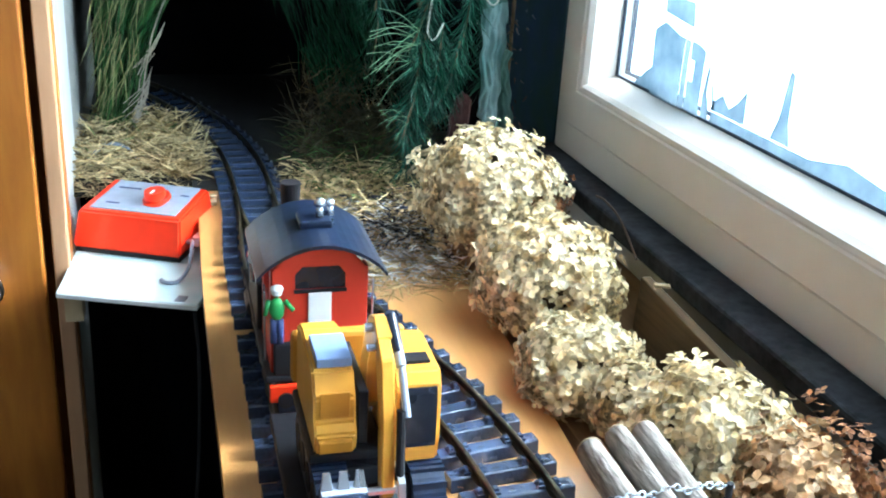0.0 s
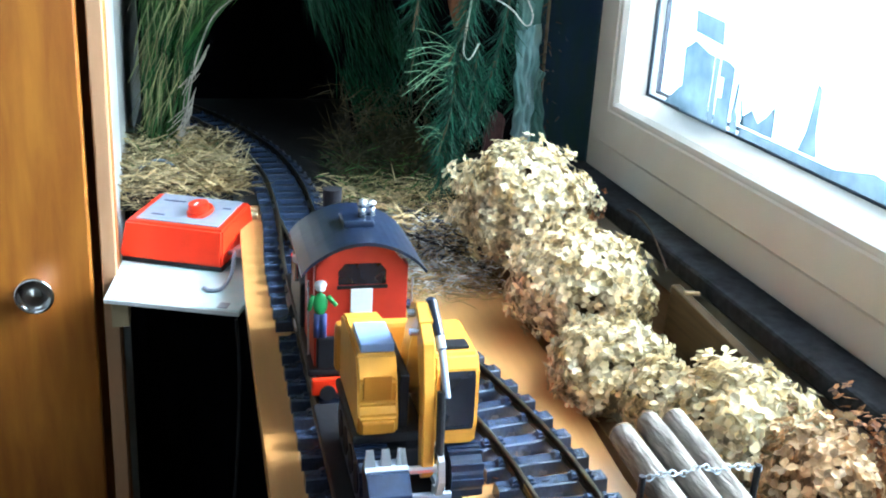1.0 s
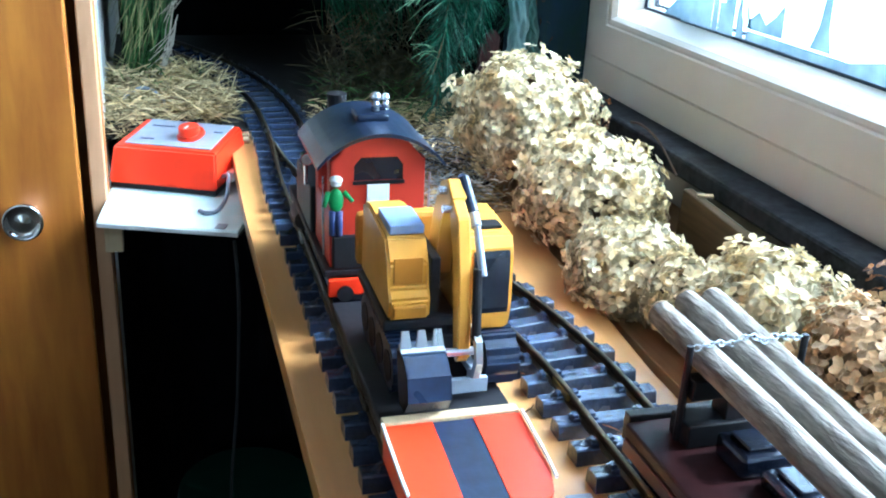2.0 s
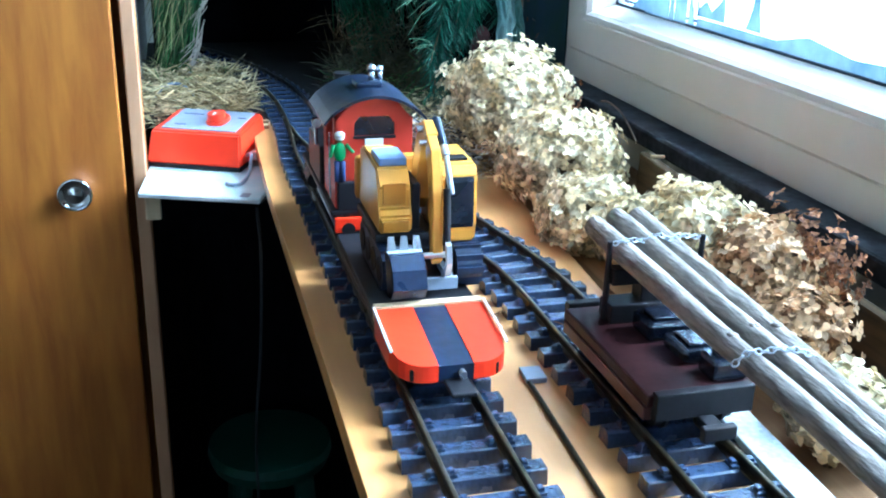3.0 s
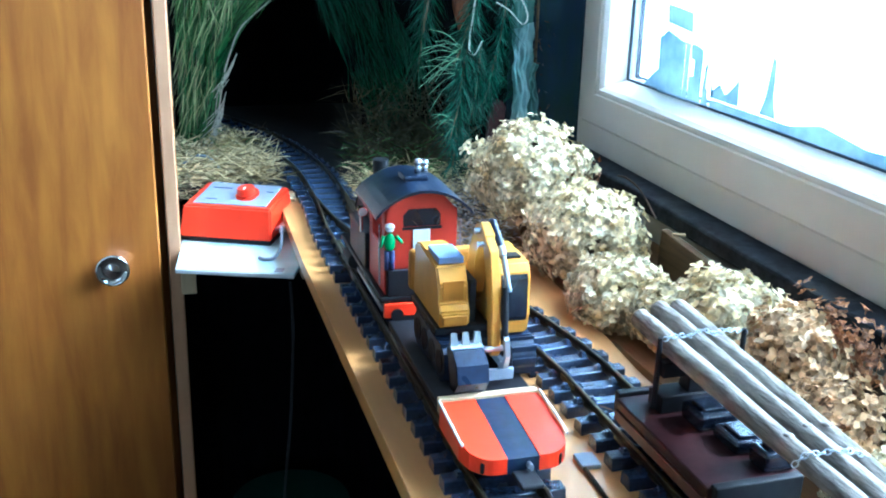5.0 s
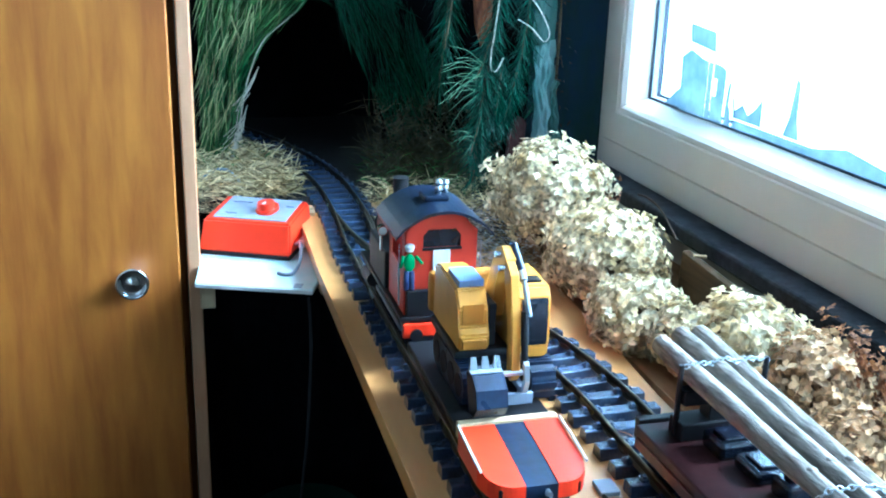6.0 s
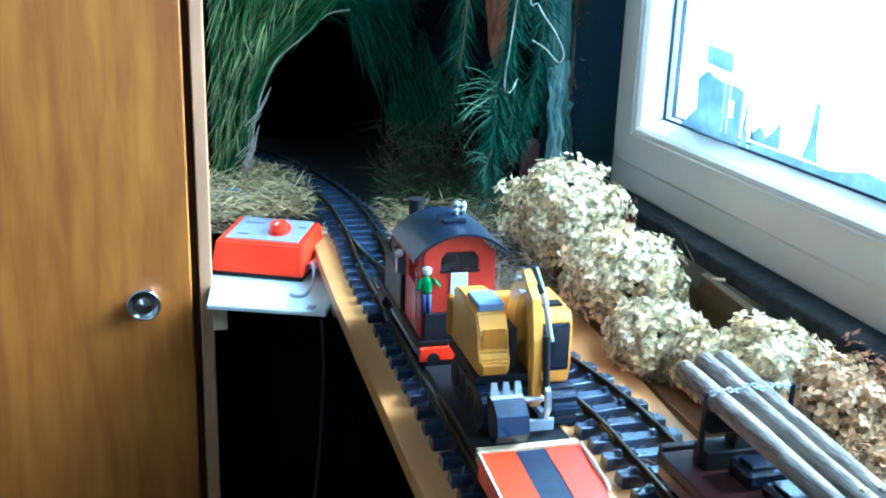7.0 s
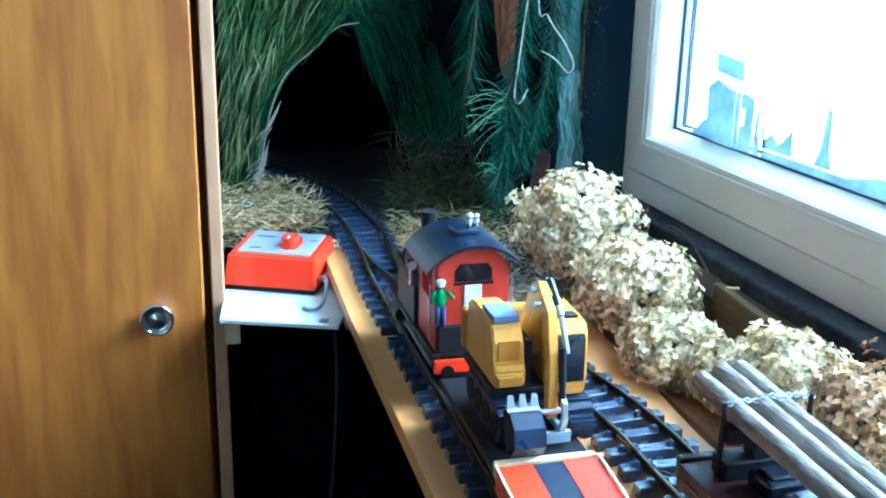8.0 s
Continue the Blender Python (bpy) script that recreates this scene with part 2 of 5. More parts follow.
def box(bm, x0, x1, y0, y1, z0, z1, bevel=0.0, turn=None):
    made = bmesh.ops.create_cube(bm, size=1)["verts"]
    m = Matrix.Translation(((x0 + x1) / 2, (y0 + y1) / 2, (z0 + z1) / 2)) @ (turn or Matrix()) @ Matrix.Diagonal((x1 - x0, y1 - y0, z1 - z0, 1))
    bmesh.ops.transform(bm, matrix=m, verts=made)
    if bevel:
        edges = {e for v in made for e in v.link_edges}
        bmesh.ops.bevel(bm, geom=list(edges), offset=bevel, segments=2, affect="EDGES", profile=0.5)
    return bm


def boxes(*rows, bevel=0.0):
    bm = bmesh.new()
    for r in rows:
        box(bm, *r, bevel=bevel)
    return bm


def rod(bm, a, b, r, r2=None, seg=12):
    a, b = Vector(a), Vector(b)
    d = b - a
    m = Matrix.Translation((a + b) / 2) @ d.to_track_quat("Z", "Y").to_matrix().to_4x4()
    bmesh.ops.create_cone(bm, cap_ends=True, segments=seg, radius1=r, radius2=r if r2 is None else r2, depth=d.length, matrix=m)
    return bm


def ball(bm, c, r, sx=1, sy=1, sz=1, sub=2):
    bmesh.ops.create_icosphere(bm, subdivisions=sub, radius=r, matrix=Matrix.Translation(c) @ Matrix.Diagonal((sx, sy, sz, 1)))
    return bm


def prism(bm, outline, a, b, axis="x"):
    """A flat outline drawn in the two other axes, drawn out from a to b along one axis."""
    def place(u, v, w):
        return {"x": (w, u, v), "y": (u, w, v), "z": (u, v, w)}[axis]
    low = [bm.verts.new(place(u, v, a)) for u, v in outline]
    high = [bm.verts.new(place(u, v, b)) for u, v in outline]
    bm.faces.new(low)
    bm.faces.new(list(reversed(high)))
    for i in range(len(low)):
        j = (i + 1) % len(low)
        bm.faces.new((low[i], low[j], high[j], high[i]))
    return bm


def sweep(bm, points, outline, closed=True):
    """Draws an outline (across, up) along points; across lies level."""
    rings = []
    for i, p in enumerate(points):
        d = (Vector(points[min(i + 1, len(points) - 1)]) - Vector(points[max(i - 1, 0)])).normalized()
        side = d.cross(Vector((0, 0, 1)))
        side = side.normalized() if side.length > 1e-4 else Vector((1, 0, 0))
        up = side.cross(d)
        rings.append([bm.verts.new(Vector(p) + side * u + up * v) for u, v in outline])
    k = len(outline)
    for a, b in zip(rings, rings[1:]):
        for i in range(k):
            j = (i + 1) % k
            bm.faces.new((a[i], a[j], b[j], b[i]))
    bm.faces.new(rings[0])
    bm.faces.new(list(reversed(rings[-1])))
    return bm


def tube(bm, points, r, seg=8):
    return sweep(bm, points, [(r * math.cos(2 * math.pi * i / seg), r * math.sin(2 * math.pi * i / seg)) for i in range(seg)])


def smooth_line(knots, steps=8):
    """A curve through knots (Catmull-Rom)."""
    k = [Vector(p) for p in knots]
    k = [2 * k[0] - k[1]] + k + [2 * k[-1] - k[-2]]
    out = []
    for a, b, c, d in zip(k, k[1:], k[2:], k[3:]):
        for i in range(steps):
            t = i / steps
            out.append(0.5 * ((2 * b) + (c - a) * t + (2 * a - 5 * b + 4 * c - d) * t * t + (3 * b - a - 3 * c + d) * t ** 3))
    return out + [k[-2]]


def blades(name, rows, material):
    """Many tapering, bending strips in one mesh. A row: root, direction, length, width, droop."""
    verts, faces = [], []
    for root, way, length, width, droop in rows:
        root, way = Vector(root), Vector(way).normalized()
        side = way.cross(Vector((random.uniform(-1, 1), random.uniform(-1, 1), random.uniform(-1, 1))))
        side = side.normalized() * width / 2
        i = len(verts)
        for s, w in ((0, 0.7), (0.4, 1.0), (0.75, 0.7)):
            p = root + way * length * s + Vector((0, 0, -droop * length * s * s))
            verts += [p - side * w, p + side * w]
        verts.append(root + way * length + Vector((0, 0, -droop * length)))
        faces += [(i, i + 1, i + 3, i + 2), (i + 2, i + 3, i + 5, i + 4), (i + 4, i + 5, i + 6)]
    me = bpy.data.meshes.new(name)
    me.from_pydata([tuple(v) for v in verts], [], faces)
    me.materials.append(material)
    return me


# ---- room ----
W0 = 0.60            # inner face of the window wall
solid("floor", boxes((-2.6, 0.70, -2.6, 2.3, -0.1, 0.0)), FLOOR, "dark wooden floor in deep shade", "floor", "structure")
solid("ceiling", boxes((-2.6, 0.70, -2.6, 2.3, 2.45, 2.55)), CEILING, "plain white ceiling", "ceiling", "structure")
solid("wall_east", boxes((W0 + 0.012, 0.70, -2.6, 2.3, 0.0, 0.918), (W0 + 0.012, 0.70, -2.6, 2.3, 2.10, 2.45),
                         (W0 + 0.012, 0.70, 1.38, 2.3, 0.918, 2.10), (W0 + 0.012, 0.70, -2.6, -0.55, 0.918, 2.10)),
      PLASTER, "white plastered wall with a wide window", "wall", "structure")
solid("wall_north", boxes((-2.6, W0 + 0.012, 2.2, 2.3, 0, 2.45)), PLASTER, "plain plastered wall behind the layout", "wall", "structure")
solid("wall_west", boxes((-2.7, -2.6, -2.6, 2.3, 0, 2.45)), PLASTER, "plain plastered wall", "wall", "structure")
solid("wall_south", boxes((-2.6, -2.0, -2.7, -2.6, 0, 2.45), (-0.7, 0.70, -2.7, -2.6, 0, 2.45), (-2.0, -0.7, -2.7, -2.6, 0, 0.9), (-2.0, -0.7, -2.7, -2.6, 2.2, 2.45)),
      PLASTER, "plastered wall with a window opening", "wall", "structure")


# ---- the big window ----
def window():
    y0, y1, z0, z1 = -0.55, 1.38, 0.918, 2.10
    win = thing("window_1", pose(0, 0, 0), "white plastic window with double glazing, bright sky behind", "window", kind="structure")
    f = 0.05
    part("window_frame", boxes((W0 + 0.004, W0 + 0.075, y0, y1, z0, z0 + f + 0.012), (W0 + 0.004, W0 + 0.075, y0, y1, z1 - f, z1),
                               (W0 + 0.004, W0 + 0.075, y1 - 0.03, y1, z0 + f, z1 - f), (W0 + 0.004, W0 + 0.075, y0, y0 + f, z0 + f, z1 - f), bevel=0.003), PVC, win)
    s0, s1, b0, b1 = y0 + 0.045, 1.358, 0.967, z1 - 0.045
    sash = bmesh.new()
    # stepped sash: flat face, rounded bead and a sloping ledge down to the glass
    prof = [(-0.010, 0.0, 0.0), (-0.012, 0.004, 0.004), (-0.012, 0.049, 0.046), (-0.010, 0.051, 0.048), (-0.010, 0.0535, 0.050), (-0.009, 0.058, 0.0545),
            (-0.002, 0.0625, 0.059), (0.038, 0.072, 0.053), (0.062, 0.072, 0.053), (0.062, 0.0, 0.0)]
    corners = [(s0, b0, 1, 1), (s1, b0, -1, 1), (s1, b1, -1, -1), (s0, b1, 1, -1)]
    rings = [[sash.verts.new((W0 + 0.012 + u, cy + sy * w, cz + sz * v)) for u, v, w in prof] for cy, cz, sy, sz in corners]
    for a, b in zip(rings, rings[1:] + rings[:1]):
        for i in range(len(prof)):
            j = (i + 1) % len(prof)
            sash.faces.new((a[i], a[j], b[j], b[i]))
    part("sash", sash, PVC, win)
    gy0, gy1, gz0, gz1 = s0 + 0.053, s1 - 0.053, b0 + 0.072, b1 - 0.072
    def ring(x0, x1, t, o):
        return boxes((x0, x1, gy0 - o, gy1 + o, gz0 - o, gz0 - o + t), (x0, x1, gy0 - o, gy1 + o, gz1 + o - t, gz1 + o),
                     (x0, x1, gy0 - o, gy0 - o + t, gz0 - o + t, gz1 + o - t), (x0, x1, gy1 + o - t, gy1 + o, gz0 - o + t, gz1 + o - t))
    part("gasket", ring(W0 + 0.0500, W0 + 0.0526, 0.0036, 0.001), GASKET, win)
    # the bar's white holds the reflection between the two panes
    part("spacer_bar", ring(W0 + 0.0548, W0 + 0.0625, 0.005, 0.002), SPACER, win)
    part("edge_seal", ring(W0 + 0.0628, W0 + 0.0685, 0.0036, -0.004), SEAL, win)
    for x in (W0 + 0.053, W0 + 0.069):
        p = part("pane", boxes((x, x + 0.0015, gy0 - 0.002, gy1 + 0.002, gz0 - 0.002, gz1 + 0.002)), GLASS, win)
        p.visible_shadow = False
    part("window_sill", boxes((0.556, W0 + 0.003, y0, 1.38, 0.906, 0.929), bevel=0.004), SILL, win, "dark grey stone sill board")
    return win


window()


def decal(outline, x):
    return prism(bmesh.new(), outline, x, x + 0.0002, "x")


def window_sticker():
    t = thing("window_sticker", pose(W0 + 0.0525, -0.012, 0.001) @ Matrix.Diagonal((1, 0.992, 0.992, 1)), "translucent blue village silhouettes stuck on the pane", "window sticker")
    for k, (name, o) in enumerate((
        ("house", [(1.153, 1.043), (1.225, 1.043), (1.230, 1.125), (1.205, 1.138), (1.165, 1.128), (1.153, 1.128)]),
        ("house", [(1.140, 1.043), (1.1525, 1.043), (1.1525, 1.127), (1.140, 1.127)]),
        ("house", [(1.105, 1.043), (1.1275, 1.043), (1.1275, 1.1265), (1.118, 1.126), (1.105, 1.121)]),
        ("house", [(1.1280, 1.043), (1.1395, 1.043), (1.1395, 1.083), (1.1280, 1.083)]),
        ("house", [(1.1280, 1.106), (1.1395, 1.106), (1.1395, 1.127), (1.1280, 1.127)]),
        ("chimney", [(1.140, 1.141), (1.212, 1.148), (1.216, 1.174), (1.144, 1.168)]),
        ("bush", [(1.085, 1.043), (1.1, 1.043), (1.103, 1.070), (1.098, 1.105), (1.092, 1.108), (1.093, 1.075), (1.088, 1.07)]),
        ("post", [(1.072, 1.062), (1.078, 1.062), (1.086, 1.088), (1.083, 1.092)]),
        ("bush", [(1.012, 1.062), (1.083, 1.062), (1.078, 1.072), (1.06, 1.084), (1.045, 1.072), (1.03, 1.082), (1.015, 1.098)]),
        ("tree", [(0.93, 1.062), (0.965, 1.062), (0.955, 1.085), (0.948, 1.135), (0.94, 1.13), (0.938, 1.085)]),
        ("ground_strip", [(0.62, 1.043), (1.083, 1.043), (1.08, 1.060), (1.0, 1.060), (0.9, 1.060), (0.84, 1.072), (0.76, 1.062), (0.62, 1.07)]),
        ("ground_strip", [(1.227, 1.043), (1.275, 1.043), (1.272, 1.052), (1.24, 1.075), (1.229, 1.08)]))):
        part(name, decal(o, -0.0035 + 0.0003 * k), DECAL, t)


window_sticker()


# ---- cabinet beside the layout ----
def cabinet():
    c = thing("wardrobe", pose(0.037, -0.112, 0), "tall orange-brown wooden wardrobe with a round chrome knob", "wardrobe")
    part("body", boxes((-0.75, -0.0975, 1.436, 1.92, 0.05, 2.3), (-0.75, -0.40, 1.402, 1.436, 0.05, 2.3), bevel=0.002), DOOR, c)
    d = part("door", boxes((-0.74, -0.1070, 1.380, 1.400, 0.07, 2.28), bevel=0.003), DOOR, c)
    k = bmesh.new()
    kx, kz = -0.172, 0.801
    rings = []
    for r, y in ((0.012, 1.3805), (0.012, 1.371), (0.0225, 1.363), (0.0232, 1.3585), (0.0222, 1.3555), (0.0200, 1.3550), (0.0180, 1.3568),
                 (0.0135, 1.3585), (0.0085, 1.3578), (0.0040, 1.3560), (0.0005, 1.3555)):
        rings.append([k.verts.new((kx + r * math.cos(2 * math.pi * i / 32), y, kz + r * math.sin(2 * math.pi * i / 32))) for i in range(32)])
    for p, q in zip(rings, rings[1:]):
        for i in range(32):
            k.faces.new((p[i], p[(i + 1) % 32], q[(i + 1) % 32], q[i]))
    knob = part("knob", k, CHROME, d, "round polished chrome knob", smooth=True)
    part("stile", boxes((-0.0965, -0.0785, 1.384, 1.4022, 0.05, 2.3), (-0.0965, -0.0845, 1.4024, 1.4355, 0.05, 2.3), bevel=0.002), JAMB, c, "paler upright frame edge")
    part("edge_strip", boxes((-0.083, -0.0775, 1.4025, 1.424, 0.05, 2.3), bevel=0.001), DOOR, c)
    part("side_panel", boxes((-0.095, -0.0865, 1.4245, 1.66, 0.05, 2.3), bevel=0.001), WHITEPANEL, c, "white laminated side panel")
    return c


cabinet()
solid("wall_return", boxes((-0.30, -0.052, 1.552, 2.2, 0, 2.45)), PLASTER, "white plaster return wall behind the wardrobe", "wall", "structure")

# ---- boards that carry the layout ----
TOP = 0.85
shelf = bmesh.new()
prism(shelf, [(0.106, -0.55), (0.384, -0.55), (0.384, 0.70), (0.396, 0.90), (0.397, 1.14), (0.40, 1.438), (0.112, 1.438), (0.106, 1.10)], TOP - 0.019, TOP, "z")
bmesh.ops.bevel(shelf, geom=list(shelf.edges), offset=0.0012, segments=1, affect="EDGES")
solid("shelf_board", shelf, PINE, "long pale pine board that carries the tracks", "board", smooth=False)
solid("side_board", boxes((0.402, 0.610, -0.55, 1.438, TOP - 0.03, TOP - 0.008), bevel=0.001), PLANK, "darker board between shelf and window sill", "board")
# tunnel floor: the shade inside is put into the board's near-black colour
solid("tunnel_board", boxes((0.107, 0.610, 1.441, 1.5335, TOP - 0.019, TOP), (-0.051, 0.1065, 1.482, 1.5335, TOP - 0.019, TOP), (-0.051, 0.610, 1.534, 2.195, TOP - 0.019, TOP)), TUNNELSHADE, "wooden board under the tunnel, tunnel shade put into its dark colour", "board")
for yb in (0.02, 1.20):
    solid("carrier_batten", boxes((0.12, 0.61, yb, yb + 0.04, TOP - 0.065, TOP - 0.0305), bevel=0.001), RAWWOOD, "wooden batten under the boards", "batten")

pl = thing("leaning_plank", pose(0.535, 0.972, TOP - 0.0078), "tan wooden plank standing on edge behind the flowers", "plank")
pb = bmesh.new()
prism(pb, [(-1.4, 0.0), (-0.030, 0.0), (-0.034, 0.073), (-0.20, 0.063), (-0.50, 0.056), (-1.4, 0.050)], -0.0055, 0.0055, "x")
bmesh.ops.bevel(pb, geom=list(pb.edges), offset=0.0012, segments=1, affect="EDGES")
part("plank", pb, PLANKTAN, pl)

# ---- tracks ----
CX, PITCH, GAUGE = 0.1765, 0.0305, 0.0485
ZS, ZR = TOP + 0.0118, TOP + 0.0195


def ease(u):
    u = min(1.0, max(0.0, u))
    return u * u * (3 - 2 * u)


def drift(y):
    """The slight set of the far track towards the window."""
    return 0.008 * ease((y - 1.15) / 0.2)


def main_line(y):
    """Centre of the straight track, bending to the left inside the tunnel."""
    x = CX + drift(y)
    return x if y < 1.42 else x - (1.25 - math.sqrt(1.25 ** 2 - (y - 1.42) ** 2))


def side_line(y):
    """Centre of the siding, swinging away from the straight track."""
    return CX + drift(y) + 0.142 * ease((1.37 - y) / 0.72) + max(0.0, 0.6 - y) * 0.015


def heading(line, y):
    return math.atan2(-(line(y + 0.005) - line(y - 0.005)), 0.01)


def rail_mesh(line, offset, ya, yb, step=0.02):
    n = max(2, int((yb - ya) / step))
    pts = []
    for i in range(n + 1):
        y = ya + (yb - ya) * i / n
        a = heading(line, y)
        pts.append((line(y) + offset * math.cos(a), y + offset * math.sin(a), ZS - 0.001))
    h = ZR - ZS + 0.001
    prof = [(-0.0036, 0), (0.0036, 0), (0.0036, 0.0012), (0.0007, 0.002), (0.0007, h - 0.0034), (0.0017, h - 0.0026), (0.0017, h - 0.0006),
            (0.0009, h), (-0.0009, h), (-0.0017, h - 0.0006), (-0.0017, h - 0.0026), (-0.0007, h - 0.0034), (-0.0007, 0.002), (-0.0036, 0.0012)]
    return sweep(bmesh.new(), pts, prof)


def sleeper_mesh(length, half=0.0079):
    bm = bmesh.new()
    z0, z1 = TOP + 0.0003 - TOP, ZS - TOP
    out = [(-half, z0), (half, z0), (half * 0.86, z1 - 0.001), (half * 0.72, z1), (-half * 0.72, z1), (-half * 0.86, z1 - 0.001)]
    prism(bm, out, -length / 2, length / 2, "x")
    for s in (-1, 1):
        for k in (-1, 1):
            x = s * GAUGE / 2 + k * 0.0064
            box(bm, x - 0.0029, x + 0.0029, -0.0046, 0.0046, z1, z1 + 0.0022)
            box(bm, x - 0.0017, x + 0.0017, -0.0024, 0.0024, z1 + 0.0022, z1 + 0.0044)
    return mesh_of("sleeper", bm, SLEEPER)


SLEEPER_MESH = sleeper_mesh(0.089)


def sleeper(parent, x, y, a, stretch=1.0):
    ob = new("sleeper", SLEEPER_MESH)
    ob.parent = parent
    ob.matrix_basis = pose(x, y, TOP, 0, 0, math.degrees(a) + random.uniform(-0.4, 0.4)) @ Matrix.Diagonal((stretch, 1, 1, 1))
    return ob


def tracks():
    main = thing("railway_track", pose(0, 0, 0), "straight garden-gauge model track with dark sleepers and brass rails", "model track", "model tracks")
    siding = thing("railway_track", pose(0, 0, 0), "curved model siding branching off through a turnout", "model track", "model tracks")
    g = GAUGE / 2
    for s in (-1, 1):
        part("rail", rail_mesh(main_line, s * g, -0.5, 2.04), RAIL, main)
    part("rail", rail_mesh(side_line, -g, -0.5, 1.315), RAIL, siding)
    part("rail", rail_mesh(side_line, g, -0.5, 1.30), RAIL, siding)
    # check rails and switch blade beside the frog
    part("guard_rail", rail_mesh(main_line, -g + 0.0048, 0.985, 1.115), RAIL, main)
    part("guard_rail", rail_mesh(side_line, g - 0.0048, 0.985, 1.105), RAIL, siding)
    part("switch_blade", rail_mesh(main_line, g - 0.0042, 1.19, 1.33), RAIL, main)
    for y in (1.395, 0.990, 0.675):
        for s in (-1, 1):
            j = bmesh.new()
            box(j, main_line(y) + s * g - 0.003, main_line(y) + s * g + 0.003, y - 0.011, y + 0.011, ZS, ZS + 0.0048)
            part("rail_joiner", j, STEEL if y > 0.9 else RAIL, main, "bright metal rail joiner" if y > 0.9 else "")
    for y in (1.012, 0.665):
        a = heading(side_line, y)
        jn = bmesh.new()
        box(jn, -0.0029, 0.0029, -0.014, 0.014, ZS, ZS + 0.0055, bevel=0.0006)
        bmesh.ops.transform(jn, matrix=pose(side_line(y) - g * math.cos(a), y - g * math.sin(a), 0, 0, 0, math.degrees(a)), verts=jn.verts)
        part("rail_joiner", jn, BRASS, siding, "bright brass rail joiner")
    # sections of ten sleepers, with a wider space at each joint
    rows = [0.657 - PITCH * i for i in range(10)] + [0.347 - PITCH * i for i in range(28)] + [0.692 + PITCH * i for i in range(10)] + [1.013 + 0.0322 * i for i in range(31)]
    for y in rows:
        gap = side_line(y) - main_line(y)
        if 0.004 < gap < 0.062 and y < 1.37:
            sleeper(main, main_line(y) + gap / 2 - 0.0005, y, 0, (0.089 + gap) / 0.089)
        else:
            sleeper(main, main_line(y), y, heading(main_line, y))
    y = -0.47
    while y < 1.06:
        if side_line(y) - CX > 0.066:
            sleeper(siding, side_line(y), y, heading(side_line, y))
        y += PITCH * math.cos(heading(side_line, y))
    sw = thing("point_motor", pose(0.122, 1.385, TOP), "small tan wooden blocks beside the turnout", "block")
    part("block", boxes((-0.014, 0.014, -0.012, 0.002, 0.0003, 0.006), bevel=0.001), RAWWOOD, sw)
    part("block", boxes((-0.010, 0.015, 0.006, 0.014, 0.0003, 0.009), bevel=0.001), RAWWOOD, sw)


tracks()


# ---- the train ----
def wheelset(parent, y, r, z, rad=0.002):
    for s in (-1, 1):
        bm = bmesh.new()
        rod(bm, (s * 0.020, y, z), (s * 0.0225, y, z), r + 0.002, seg=20)
        rod(bm, (s * 0.0225, y, z), (s * 0.0285, y, z), r, seg=20)
        w = part("wheel", bm, BLACK, parent)
        h = bmesh.new()
        rod(h, (s * 0.0285, y, z), (s * 0.0295, y, z), r * 0.35, seg=12)
        part("hub", h, STEEL, w)


